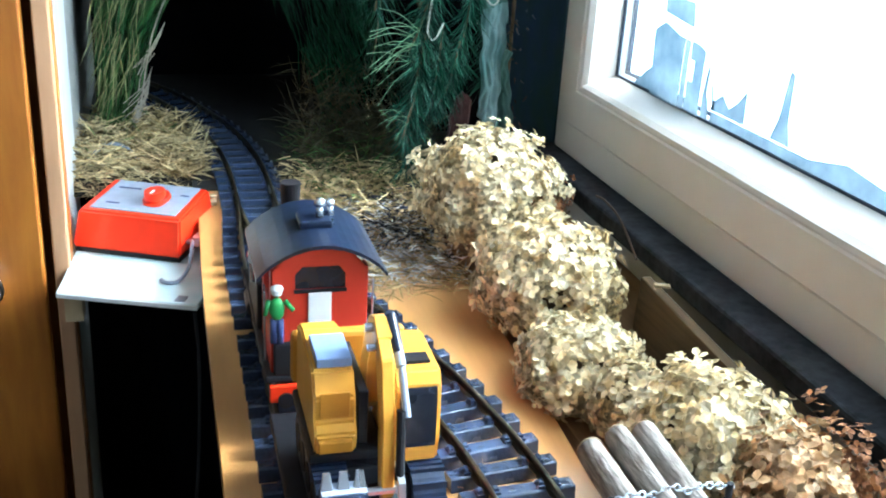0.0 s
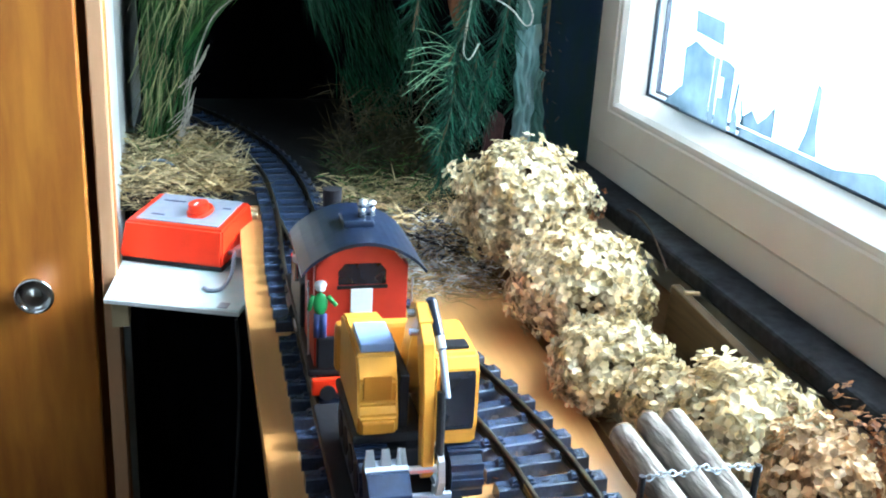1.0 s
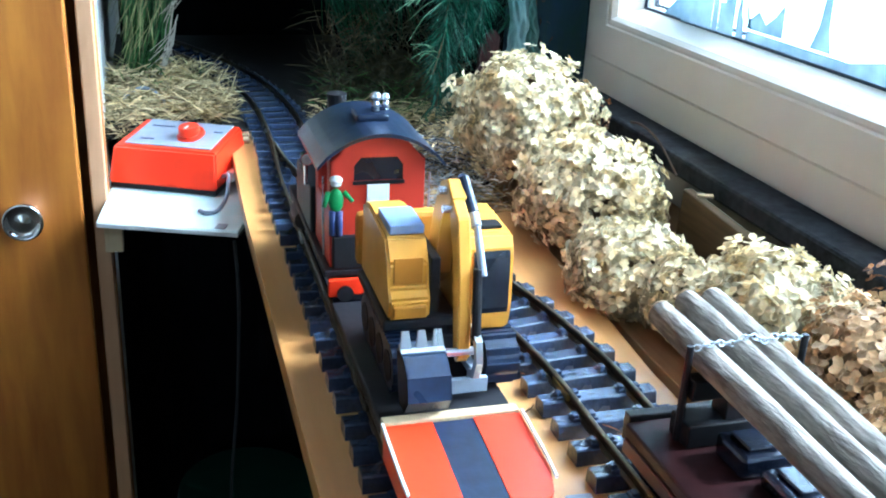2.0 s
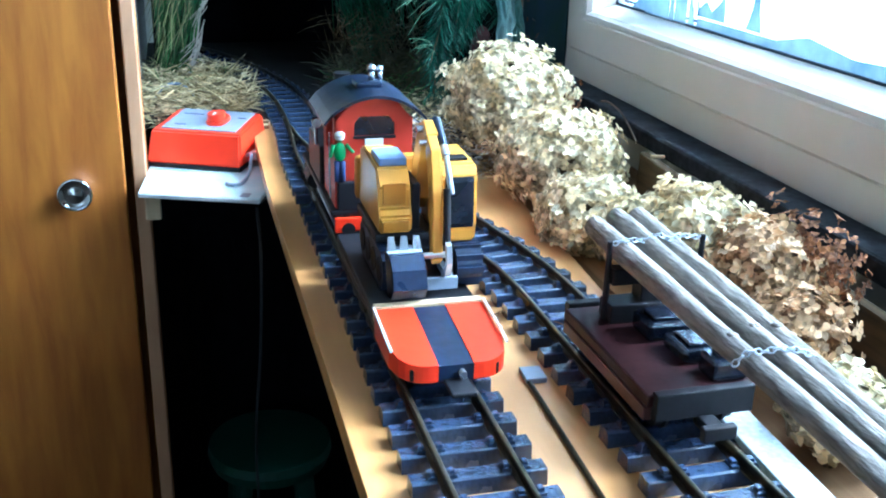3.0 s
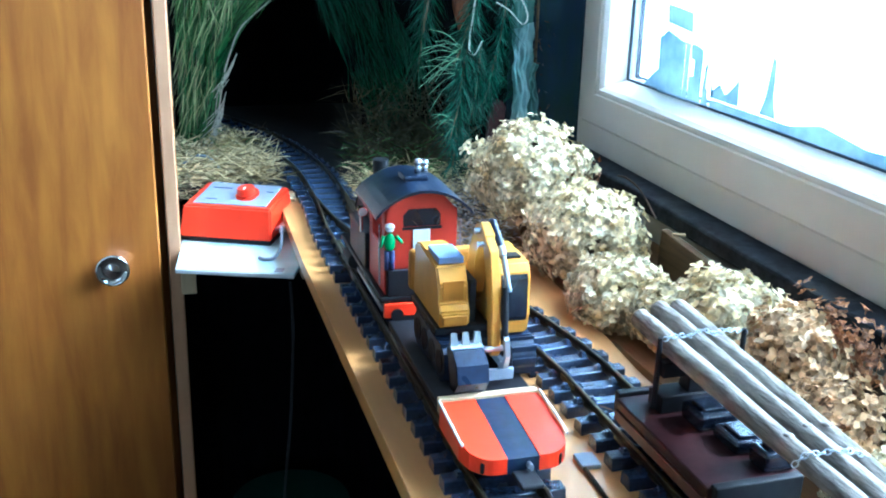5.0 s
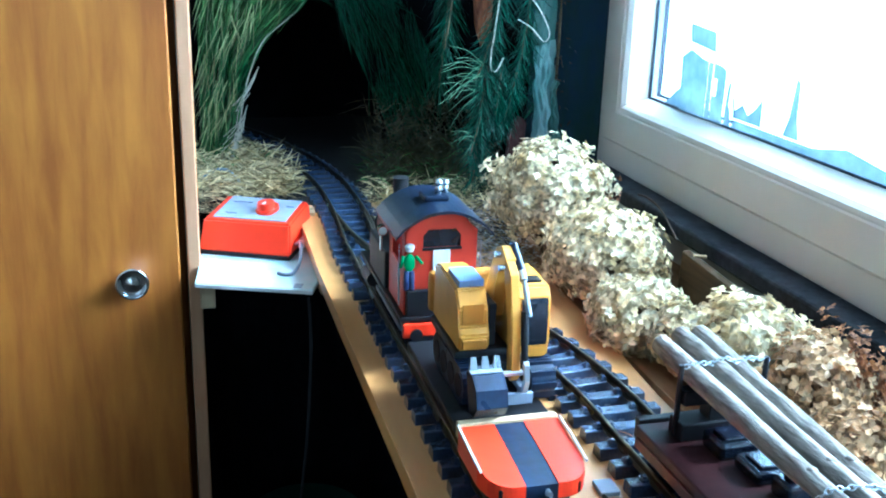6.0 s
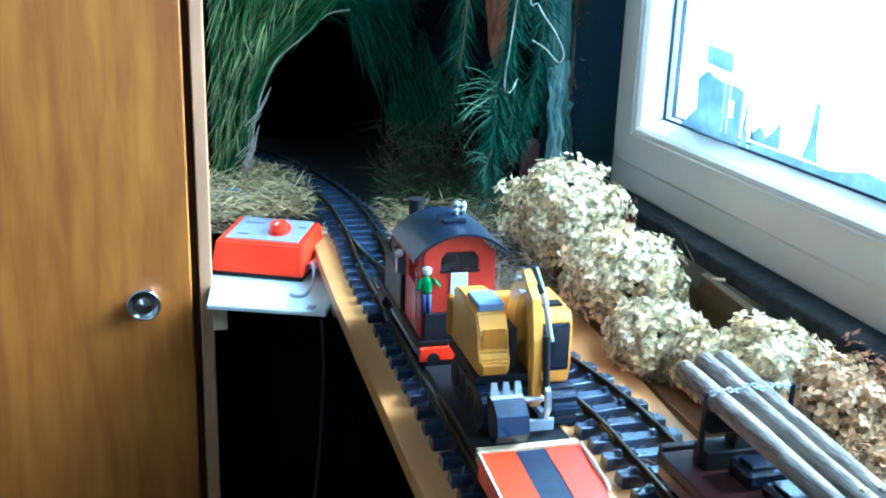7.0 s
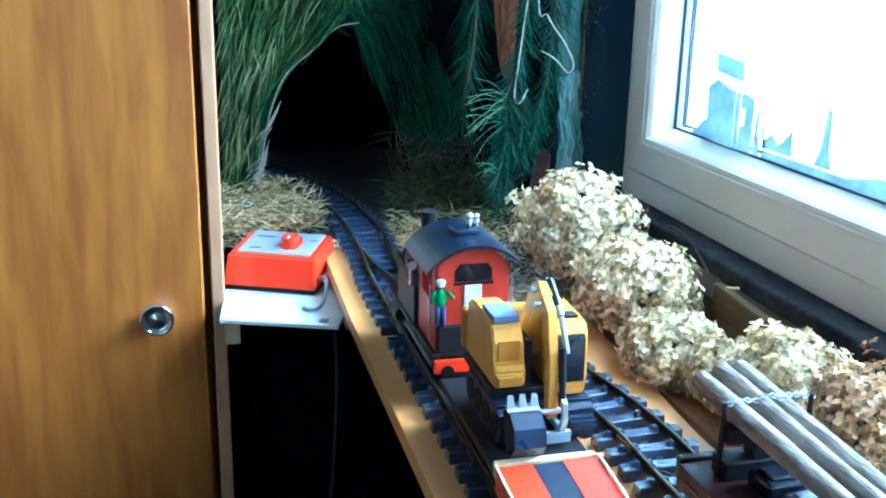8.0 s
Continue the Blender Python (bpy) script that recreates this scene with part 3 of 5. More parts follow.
def locomotive(x, y):
    """Base at rail height, rear cab wall at y = 0."""
    t = thing("toy_locomotive", pose(x, y, ZR), "red and black toy steam locomotive with a domed black roof", "toy train", "train")
    part("chassis", boxes((-0.030, 0.030, 0.002, 0.205, 0.012, 0.034), (-0.022, 0.022, -0.008, 0.002, 0.014, 0.022), bevel=0.002), BLACK, t)
    part("footplate", boxes((-0.043, 0.043, -0.004, 0.215, 0.034, 0.040), bevel=0.0015), BLACK, t)
    part("buffer_beam", boxes((-0.040, 0.040, -0.008, -0.003, 0.018, 0.033), bevel=0.0012), RED, t, "red buffer beam")
    part("bunker", boxes((-0.036, 0.036, -0.004, 0.012, 0.040, 0.068), bevel=0.0015), BLACK, t)
    for s in (-1, 1):
        b = bmesh.new()
        rod(b, (s * 0.028, -0.008, 0.024), (s * 0.028, -0.014, 0.024), 0.003)
        rod(b, (s * 0.028, -0.014, 0.024), (s * 0.028, -0.016, 0.024), 0.0065, seg=16)
        part("buffer", b, BLACK, t)
    # rear wall with a rounded top, a real window opening and side walls
    wall = bmesh.new()
    w, zb, ze = 0.0365, 0.068, 0.127
    inner = [(-0.0195, 0.112), (-0.0195, 0.124), (-0.014, 0.1305), (0.014, 0.1305), (0.0195, 0.124), (0.0195, 0.112)]
    # ring of quads between the outline and the window opening
    outer = [(-w, zb), (-w, ze), (-0.022, 0.1435), (0.022, 0.1435), (w, ze), (w, zb)]
    crown = [(-0.012, 0.1475), (0, 0.149), (0.012, 0.1475)]
    for yy, flip in ((0.0, False), (0.0025, True)):
        O = [wall.verts.new((u, yy, v)) for u, v in outer]
        I = [wall.verts.new((u, yy, v)) for u, v in inner]
        C = [wall.verts.new((u, yy, v)) for u, v in crown]
        for i in range(5):
            if i == 2:
                wall.faces.new((O[2], C[0], C[1], C[2], O[3], I[3], I[2]))
            else:
                wall.faces.new((O[i], O[i + 1], I[i + 1], I[i]))
        wall.faces.new((O[5], O[0], I[0], I[5]))
    wall.verts.ensure_lookup_table()
    cab = part("cab_wall", wall, REDCAB, t, "red enamelled cab wall")
    for s in (-1, 1):
        sd = boxes((s * 0.0365 - 0.0012, s * 0.0365 + 0.0012, 0.003, 0.075, 0.040, 0.088), (s * 0.0365 - 0.0012, s * 0.0365 + 0.0012, 0.003, 0.016, 0.088, 0.128),
                   (s * 0.0365 - 0.0012, s * 0.0365 + 0.0012, 0.060, 0.075, 0.088, 0.128), bevel=0.0004)
        part("cab_side", sd, REDCAB, t)
        h = bmesh.new()
        tube(h, smooth_line([(s * 0.042, 0.006, 0.05), (s * 0.0425, 0.006, 0.09), (s * 0.0425, 0.006, 0.115)], 3), 0.0009, 6)
        part("handrail", h, STEEL, t)
    part("window_frame", boxes((-0.0205, 0.0205, -0.0016, -0.0002, 0.109, 0.112), bevel=0.0003), BLACK, cab)
    part("pane", boxes((-0.0195, 0.0195, 0.0008, 0.0016, 0.112, 0.1305)), GLASSBLACK, cab, "dark cab window")
    part("door", boxes((-0.0095, 0.0085, -0.0020, -0.0003, 0.069, 0.1095), bevel=0.0006), WHITE, cab, "white panel on the cab wall")
    part("front_wall", boxes((-0.0355, 0.0355, 0.0755, 0.078, 0.040, 0.128), bevel=0.0006), REDCAB, t)
    roof = bmesh.new()
    n = 14
    pts = [(-0.050 + 0.100 * i / n, 0.1275 + 0.0250 * math.sin(math.pi * i / n) ** 0.75) for i in range(n + 1)]
    prism(roof, pts + [(u, v - 0.003) for u, v in reversed(pts)], -0.013, 0.092, "y")
    rf = part("roof", roof, ROOFBLUE, t, "domed blue-black roof")
    v = boxes((-0.013, 0.013, 0.024, 0.052, 0.1515, 0.1575), bevel=0.002)
    part("roof_vent", v, ROOFBLUE, rf)
    wh = bmesh.new()
    rod(wh, (0.004, 0.036, 0.1575), (0.004, 0.036, 0.168), 0.0035, 0.0025)
    ball(wh, (0.004, 0.036, 0.169), 0.0045)
    rod(wh, (0.013, 0.040, 0.1575), (0.013, 0.040, 0.166), 0.003, 0.002)
    ball(wh, (0.0125, 0.040, 0.1675), 0.0038)
    part("whistle", wh, STEEL, rf, "bright steel whistle", smooth=True)
    bo = bmesh.new()
    rod(bo, (0, 0.076, 0.078), (0, 0.205, 0.078), 0.026, seg=28)
    rod(bo, (0, 0.205, 0.078), (0, 0.211, 0.078), 0.0275, 0.024, seg=28)
    boiler = part("boiler", bo, BLACK, t)
    for yy in (0.10, 0.14, 0.175):
        band = bmesh.new()
        rod(band, (0, yy, 0.078), (0, yy + 0.003, 0.078), 0.0265, seg=28)
        part("boiler_band", band, RAIL, boiler)
    ch = bmesh.new()
    rod(ch, (0, 0.19, 0.10), (0, 0.19, 0.136), 0.008, 0.0095, 18)
    part("chimney", ch, BLACK, boiler)
    do = bmesh.new()
    rod(do, (0, 0.135, 0.10), (0, 0.135, 0.114), 0.011, 0.010, 18)
    ball(do, (0, 0.135, 0.114), 0.010, sz=0.6)
    part("steam_dome", do, RAIL, boiler)
    for s in (-1, 1):
        tk = part("side_tank", boxes((s * 0.0335 - 0.008, s * 0.0335 + 0.008, 0.079, 0.165, 0.040, 0.082), bevel=0.002), REDCAB if s > 0 else BLACK, t)
        cy = bmesh.new()
        rod(cy, (s * 0.035, 0.165, 0.020), (s * 0.035, 0.198, 0.020), 0.009, seg=18)
        part("cylinder", cy, BLACK, t)
        cr = bmesh.new()
        box(cr, s * 0.0325 - 0.001, s * 0.0325 + 0.001, 0.035, 0.165, 0.009, 0.013)
        part("coupling_rod", cr, STEEL, t)
    la = bmesh.new()
    rod(la, (-0.044, 0.080, 0.106), (-0.044, 0.092, 0.106), 0.0055, 0.0042, 18)
    rod(la, (-0.044, 0.088, 0.082), (-0.044, 0.088, 0.102), 0.002)
    lamp_part = part("side_lamp", la, CHROME, t, "small bright chrome lamp")
    # plain white ball stands in for the bright reflection on the lamp
    lens = bmesh.new()
    ball(lens, (-0.044, 0.0795, 0.106), 0.0046, sy=0.45)
    part("lens", lens, WHITE, lamp_part, "white lamp glass, its glint put into the colour", smooth=True)
    for yy in (0.045, 0.09, 0.14):
        wheelset(t, yy, 0.0155, 0.0155)
    return t


TRAIN_Y = 0.805
locomotive(CX + 0.009, TRAIN_Y)


def figurine(x, y, z):
    """A small painted toy figure, one plain mesh."""
    bm = bmesh.new()
    for s in (-1, 1):
        rod(bm, (s * 0.0028, 0, 0), (s * 0.0024, 0, 0.020), 0.0026, 0.003, 10)
    ball(bm, (0, 0, 0.029), 0.0062, sx=1.0, sy=0.7, sz=1.6)
    rod(bm, (-0.006, 0, 0.036), (-0.009, -0.002, 0.024), 0.0022, 0.0018, 8)
    rod(bm, (0.006, 0, 0.036), (0.013, -0.003, 0.029), 0.0022, 0.0017, 8)
    ball(bm, (0, 0, 0.0435), 0.0046)
    ball(bm, (0, 0, 0.0455), 0.0053, sz=0.7)
    ob = solid("toy_figure", bm, GREEN, "small green toy figure with a white helmet standing on the locomotive", "toy figure", smooth=True)
    for m in (BLUE, WHITE):
        ob.data.materials.append(m)
    for p in ob.data.polygons:
        if p.center.z < 0.021:
            p.material_index = 1
        elif p.center.z > 0.0412:
            p.material_index = 2
    ob.matrix_world = pose(x, y, z, 0, 0, -10)
    return ob


figurine(CX - 0.0245, TRAIN_Y - 0.0012, ZR + 0.0683)


def flat_wagon(x, y):
    """Low flat wagon; y is the rear end of the deck."""
    t = thing("flat_wagon", pose(x, y, ZR) @ Matrix.Diagonal((0.91, 1, 1, 1)), "black flat wagon with a red and black striped ramp end", "toy wagon", "train")
    part("frame", boxes((-0.036, 0.036, 0.020, 0.285, 0.012, 0.022), (-0.010, 0.010, 0.285, 0.298, 0.010, 0.016), (-0.010, 0.010, -0.006, 0.020, 0.010, 0.014), bevel=0.0015), BLACK, t)
    part("deck", boxes((-0.047, 0.047, 0.108, 0.283, 0.0225, 0.030), bevel=0.0015), BLACK, t)
    part("headboard", boxes((-0.047, 0.047, 0.099, 0.107, 0.0225, 0.036), bevel=0.001), RAWWOOD, t, "pale wooden cross bar")
    # ramp: rounded rear corners, three stripes side by side
    def ramp(x0, x1, lift=0.0):
        bm = bmesh.new()
        out = []
        for xx in [x0 + (x1 - x0) * i / 8 for i in range(9)]:
            d = max(0.0, abs(xx) - 0.022) / 0.025
            out.append((xx, 0.017 + 0.028 * (1 - math.sqrt(max(0.0, 1 - min(1.0, d) ** 2)))))
        rows = []
        for xx, back in out:
            col = []
            for k in range(5):
                yy = back + (0.0985 - back) * k / 4
                zz = 0.022 + 0.012 * (yy / 0.0985) ** 0.8 + lift
                col.append((bm.verts.new((xx, yy, zz)), bm.verts.new((xx, yy, 0.012))))
            rows.append(col)
        for a, b in zip(rows, rows[1:]):
            for k in range(4):
                bm.faces.new((a[k][0], b[k][0], b[k + 1][0], a[k + 1][0]))
                bm.faces.new((a[k][1], a[k + 1][1], b[k + 1][1], b[k][1]))
            bm.faces.new((a[0][0], a[0][1], b[0][1], b[0][0]))
            bm.faces.new((a[4][0], b[4][0], b[4][1], a[4][1]))
        for col in (rows[0], rows[-1]):
            for k in range(4):
                bm.faces.new((col[k][0], col[k + 1][0], col[k + 1][1], col[k][1]))
        return bm
    part("ramp_panel", ramp(-0.047, -0.0142), RED, t, "glossy red ramp panel")
    part("ramp_panel", ramp(0.0142, 0.047), RED, t, "glossy red ramp panel")
    part("ramp_stripe", ramp(-0.014, 0.014, -0.0006), NAVY, t, "black stripe down the ramp")
    for s in (-1, 1):
        r = bmesh.new()
        tube(r, smooth_line([(s * 0.0478, 0.098, 0.036), (s * 0.0478, 0.055, 0.0318), (s * 0.047, 0.036, 0.0295)], 5), 0.0013, 6)
        part("edge_trim", r, WHITE, t, "pale edge trim")
    lug = bmesh.new()
    rod(lug, (0.004, 0.0165, 0.0185), (0.004, 0.011, 0.0185), 0.003)
    part("coupling_pin", lug, STEEL, t)
    for yy in (0.055, 0.235):
        wheelset(t, yy, 0.010, 0.010)
    return t


WAGON_Y = TRAIN_Y - 0.325
flat_wagon(CX + 0.008, WAGON_Y)


def excavator(x, y, z):
    """Toy excavator, arm towards -y. Base on the deck."""
    t = thing("toy_excavator", pose(x, y, z) @ Matrix.Diagonal((0.90, 1, 1.04, 1)), "yellow toy excavator with black tracks standing on the flat wagon", "toy excavator", "train")
    for s in (-1, 1):
        bm = bmesh.new()
        n = 20
        r, half = 0.0155, 0.036
        pts = []
        for i in range(n):
            a = 2 * math.pi * i / n
            pts.append((half * (1 if math.cos(a) > 0 else -1) + r * math.cos(a), r + r * math.sin(a)))
        prism(bm, pts, s * 0.034 - 0.012, s * 0.034 + 0.012, "x")
        trk = part("crawler_track", bm, NAVY, t, "ribbed black crawler track")
        for i in range(16):
            yy = -0.040 + 0.080 * i / 15
            sh = boxes((s * 0.034 - 0.0125, s * 0.034 + 0.0125, yy - 0.0017, yy + 0.0017, 2 * r - 0.0005, 2 * r + 0.0012))
            part("shoe", sh, NAVY, trk)
        for i in range(5):
            a = math.pi * (i + 0.5) / 5
            cy, cz = -half - (r + 0.0003) * math.sin(a), r - r * math.cos(a)
            sh = bmesh.new()
            box(sh, s * 0.034 - 0.0125, s * 0.034 + 0.0125, cy - 0.0009, cy + 0.0009, cz - 0.0022, cz + 0.0022)
            part("shoe", sh, NAVY, trk)
        for yy in (-0.036, -0.012, 0.012, 0.036):
            hub = bmesh.new()
            rod(hub, (s * 0.034 - 0.0128, yy, r), (s * 0.034 + 0.0128, yy, r), 0.010, seg=14)
            part("track_wheel", hub, BLACK, trk)
    part("undercarriage", boxes((-0.022, 0.022, -0.026, 0.026, 0.014, 0.028), bevel=0.002), BLACK, t)
    tt = bmesh.new()
    rod(tt, (0, 0, 0.028), (0, 0, 0.034), 0.024, seg=24)
    part("turntable", tt, BLACK, t)
    part("platform", boxes((-0.048, 0.0075, -0.028, 0.058, 0.034, 0.041), bevel=0.002), BLACK, t)
    # engine housing
    h = bmesh.new()
    prism(h, [(-0.028, 0.041), (-0.030, 0.055), (-0.022, 0.060), (-0.022, 0.076), (-0.012, 0.090), (0.040, 0.094), (0.058, 0.090), (0.060, 0.041)], -0.0445, -0.0145, "x")
    bmesh.ops.bevel(h, geom=list(h.edges), offset=0.0018, segments=2, affect="EDGES")
    hs = part("engine_housing", h, YELLOW, t, "yellow engine housing")
    part("top_grille", boxes((-0.0405, -0.0155, -0.010, 0.026, 0.0905, 0.0965), bevel=0.0008), PALEBLUE, hs, "grey panel on top")
    part("step", boxes((-0.042, -0.018, -0.033, -0.0285, 0.044, 0.052), bevel=0.001), DARKYELLOW, hs)
    # thin plate in darker yellow marks the recess
    part("recess", boxes((-0.0400, -0.0190, -0.0232, -0.0215, 0.063, 0.080), bevel=0.0005), DARKYELLOW, hs)
    # operator's cab
    c = bmesh.new()
    prism(c, [(-0.034, 0.033), (-0.038, 0.050), (-0.036, 0.086), (-0.030, 0.096), (0.022, 0.098), (0.026, 0.092), (0.028, 0.033)], 0.0085, 0.043, "x")
    bmesh.ops.bevel(c, geom=list(c.edges), offset=0.0022, segments=2, affect="EDGES")
    cb = part("cab", c, YELLOW, t, "yellow operator's cab")
    g = bmesh.new()
    prism(g, [(-0.0372, 0.046), (-0.0390, 0.050), (-0.0374, 0.0825), (-0.0355, 0.0865)], 0.0130, 0.0395, "x")
    part("windscreen", g, GLASSBLACK, cb, "dark windscreen")
    part("side_window", boxes((0.0418, 0.0434, -0.026, 0.018, 0.056, 0.086), bevel=0.0005), GLASSBLACK, cb)
    part("roof_hatch", boxes((0.017, 0.037, -0.024, -0.012, 0.0962, 0.0985), bevel=0.0005), BLACK, cb)
    # black block added between housing and boom, where the gap is only shaded
    part("dark_gap_filler", boxes((-0.0125, -0.0052, -0.020, 0.050, 0.041, 0.078), bevel=0.001), BLACK, t)
    part("counterweight", boxes((-0.048, 0.042, 0.0605, 0.072, 0.042, 0.080), bevel=0.004), DARKYELLOW, t)
    # boom: two cheeks rising and falling towards the bucket
    b = bmesh.new()
    prism(b, [(0.012, 0.048), (0.022, 0.060), (0.006, 0.100), (-0.008, 0.124), (-0.022, 0.129), (-0.034, 0.120), (-0.030, 0.110), (-0.018, 0.110), (-0.008, 0.092), (-0.002, 0.060)], -0.0085, 0.0045, "x")
    bmesh.ops.bevel(b, geom=list(b.edges), offset=0.001, segments=1, affect="EDGES")
    bmesh.ops.translate(b, vec=(0.004, 0, 0), verts=b.verts)
    boom = part("boom", b, YELLOW, t, "yellow bent boom")
    ram = bmesh.new()
    rod(ram, (0.0078, -0.004, 0.104), (0.0078, -0.020, 0.128), 0.0042, seg=12)
    rod(ram, (0.0078, -0.020, 0.128), (0.0098, -0.038, 0.112), 0.0042, seg=12)
    part("ram_cylinder", ram, NAVY, boom, "blue-black ram cylinder")
    rm = bmesh.new()
    rod(rm, (0.0098, -0.038, 0.112), (0.0105, -0.044, 0.106), 0.0036, seg=12)
    rod(rm, (0.0105, -0.044, 0.106), (0.0125, -0.058, 0.080), 0.0026, seg=10)
    part("ram_rod", rm, GREY, boom, "bright steel ram")
    pins = bmesh.new()
    rod(pins, (-0.0105, -0.022, 0.122), (0.0105, -0.022, 0.122), 0.0028)
    rod(pins, (-0.0105, -0.033, 0.114), (0.0075, -0.033, 0.114), 0.0024)
    part("pin", pins, STEEL, boom)
    st = bmesh.new()
    prism(st, [(-0.026, 0.124), (-0.046, 0.112), (-0.056, 0.080), (-0.062, 0.030), (-0.056, 0.024), (-0.050, 0.032), (-0.044, 0.080), (-0.032, 0.104)], -0.0040, 0.0052, "x")
    bmesh.ops.bevel(st, geom=list(st.edges), offset=0.001, segments=1, affect="EDGES")
    stick = part("stick", st, YELLOW, t, "yellow dipper arm")
    sr = bmesh.new()
    rod(sr, (0.0088, -0.056, 0.084), (0.0078, -0.064, 0.042), 0.0032, seg=10)
    part("bucket_ram", sr, BLACK, stick)
    bk = bmesh.new()
    prism(bk, [(-0.050, 0.034), (-0.066, 0.036), (-0.078, 0.028), (-0.082, 0.014), (-0.074, 0.004), (-0.060, 0.003), (-0.062, 0.006), (-0.072, 0.008), (-0.078, 0.015), (-0.075, 0.026), (-0.064, 0.033), (-0.050, 0.031)], -0.026, 0.004, "x")
    for xx in (-0.026, 0.0028):
        prism(bk, [(-0.050, 0.033), (-0.066, 0.036), (-0.078, 0.028), (-0.082, 0.014), (-0.074, 0.004), (-0.060, 0.003)], xx, xx + 0.0012, "x")
    bmesh.ops.translate(bk, vec=(-0.020, -0.008, 0.004), verts=bk.verts)
    bucket = part("bucket", bk, NAVY, t, "dark digging bucket with bright teeth")
    ax = bmesh.new()
    rod(ax, (-0.030, -0.060, 0.0330), (0.0075, -0.060, 0.0330), 0.0026, seg=10)
    part("bucket_pin", ax, STEEL, bucket)
    cl = bmesh.new()
    prism(cl, [(-0.050, 0.046), (-0.060, 0.049), (-0.070, 0.043), (-0.073, 0.030), (-0.068, 0.018), (-0.056, 0.014), (-0.056, 0.019), (-0.064, 0.022), (-0.068, 0.031), (-0.065, 0.040), (-0.059, 0.044), (-0.051, 0.042)], 0.0056, 0.0105, "x")
    part("curved_link", cl, STEEL, t, "bright curved link plate")
    lip = bmesh.new()
    box(lip, -0.0262, 0.0042, -0.0008, 0.0008, -0.0045, 0.0045)
    bmesh.ops.transform(lip, matrix=pose(-0.020, -0.0665, 0.0412, -72), verts=lip.verts)
    part("cutting_edge", lip, GREY, bucket, "bright grey cutting edge")
    for i in range(3):
        xx = -0.0460 + 0.0112 * i
        th = bmesh.new()
        prism(th, [(-0.0003, 0.0), (0.0077, 0.0), (0.0062, 0.0105), (0.0014, 0.0105)], -0.0012, 0.0012, "y")
        bmesh.ops.transform(th, matrix=pose(xx, -0.0665, 0.0412, -18), verts=th.verts)
        part("tooth", th, STEEL, bucket)
    bl = boxes((-0.024, 0.020, -0.060, -0.056, 0.004, 0.014), (-0.016, -0.010, -0.057, -0.026, 0.010, 0.016), (0.010, 0.016, -0.057, -0.026, 0.010, 0.016), bevel=0.0008)
    part("dozer_blade", bl, GREY, t)
    return t


excavator(CX + 0.0205, WAGON_Y + 0.186, ZR + 0.0303)


# ---- log wagon on the siding ----
def log_wagon(yc):
    a = math.degrees(heading(side_line, yc))
    t = thing("log_wagon", pose(side_line(yc) + 0.010, yc, ZR, 0, 0, a), "short brown timber wagon with a black bolster and upright stakes", "toy wagon", "siding wagons")
    part("deck", boxes((-0.040, 0.040, -0.066, 0.078, 0.022, 0.031), bevel=0.0015), BROWN, t)
    for s in (-1, 1):
        part("side_sill", boxes((s * 0.038 - 0.003, s * 0.038 + 0.003, -0.064, 0.076, 0.012, 0.0218), bevel=0.001), MAROON, t)
        part("end_plate", boxes((-0.036, 0.036, 0.008 + s * 0.0755 - 0.004, 0.008 + s * 0.0755 + 0.004, 0.014, 0.0335), bevel=0.001), BLACK, t)
        cp = boxes((-0.006, 0.006, 0.008 + s * 0.090 - 0.010, 0.008 + s * 0.090 + 0.010, 0.010, 0.016), (-0.012, 0.012, 0.008 + s * 0.098 - 0.003, 0.008 + s * 0.098 + 0.003, 0.008, 0.018), bevel=0.001)
        part("coupling", cp, BLACK, t)
    yy = 0.053
    bx = 0.020
    b = part("bolster", boxes((-0.018, 0.042, yy - 0.011, yy + 0.011, 0.0312, 0.046), (bx - 0.013, bx + 0.013, yy - 0.008, yy + 0.008, 0.046, 0.060),
                              (bx - 0.036, bx + 0.036, yy - 0.006, yy + 0.006, 0.060, 0.073), bevel=0.001), BLACK, t, "black bolster")
    for s in (-1, 1):
        st = bmesh.new()
        rod(st, (bx + s * 0.0385, yy, 0.032), (bx + s * 0.0385, yy, 0.094), 0.0027, 0.0022, 8)
        part("stake", st, BLACK, b)
    for x0, x1, y0, y1, z1 in ((-0.004, 0.038, 0.006, 0.036, 0.046), (0.004, 0.038, -0.032, 0.002, 0.042), (0.010, 0.038, -0.060, -0.038, 0.047)):
        bb = part("brake_box", boxes((x0, x1, y0, y1, 0.0312, z1), bevel=0.003), GLOSSBLACK, t, "glossy black box")
        part("lid", boxes((x0 + 0.006, x1 - 0.006, y0 + 0.005, y1 - 0.005, z1 + 0.0002, z1 + 0.0026), bevel=0.001), GLOSSBLACK, bb)
    hw = bmesh.new()
    rod(hw, (0.022, -0.049, 0.0472), (0.022, -0.049, 0.056), 0.0015)
    rod(hw, (0.022, -0.049, 0.056), (0.022, -0.049, 0.058), 0.008, seg=16)
    part("brake_wheel", hw, BLACK, t)
    for yy in (0.05, -0.05):
        wheelset(t, yy, 0.010, 0.010)
    return t


log_wagon(0.482)
log_wagon(0.125)


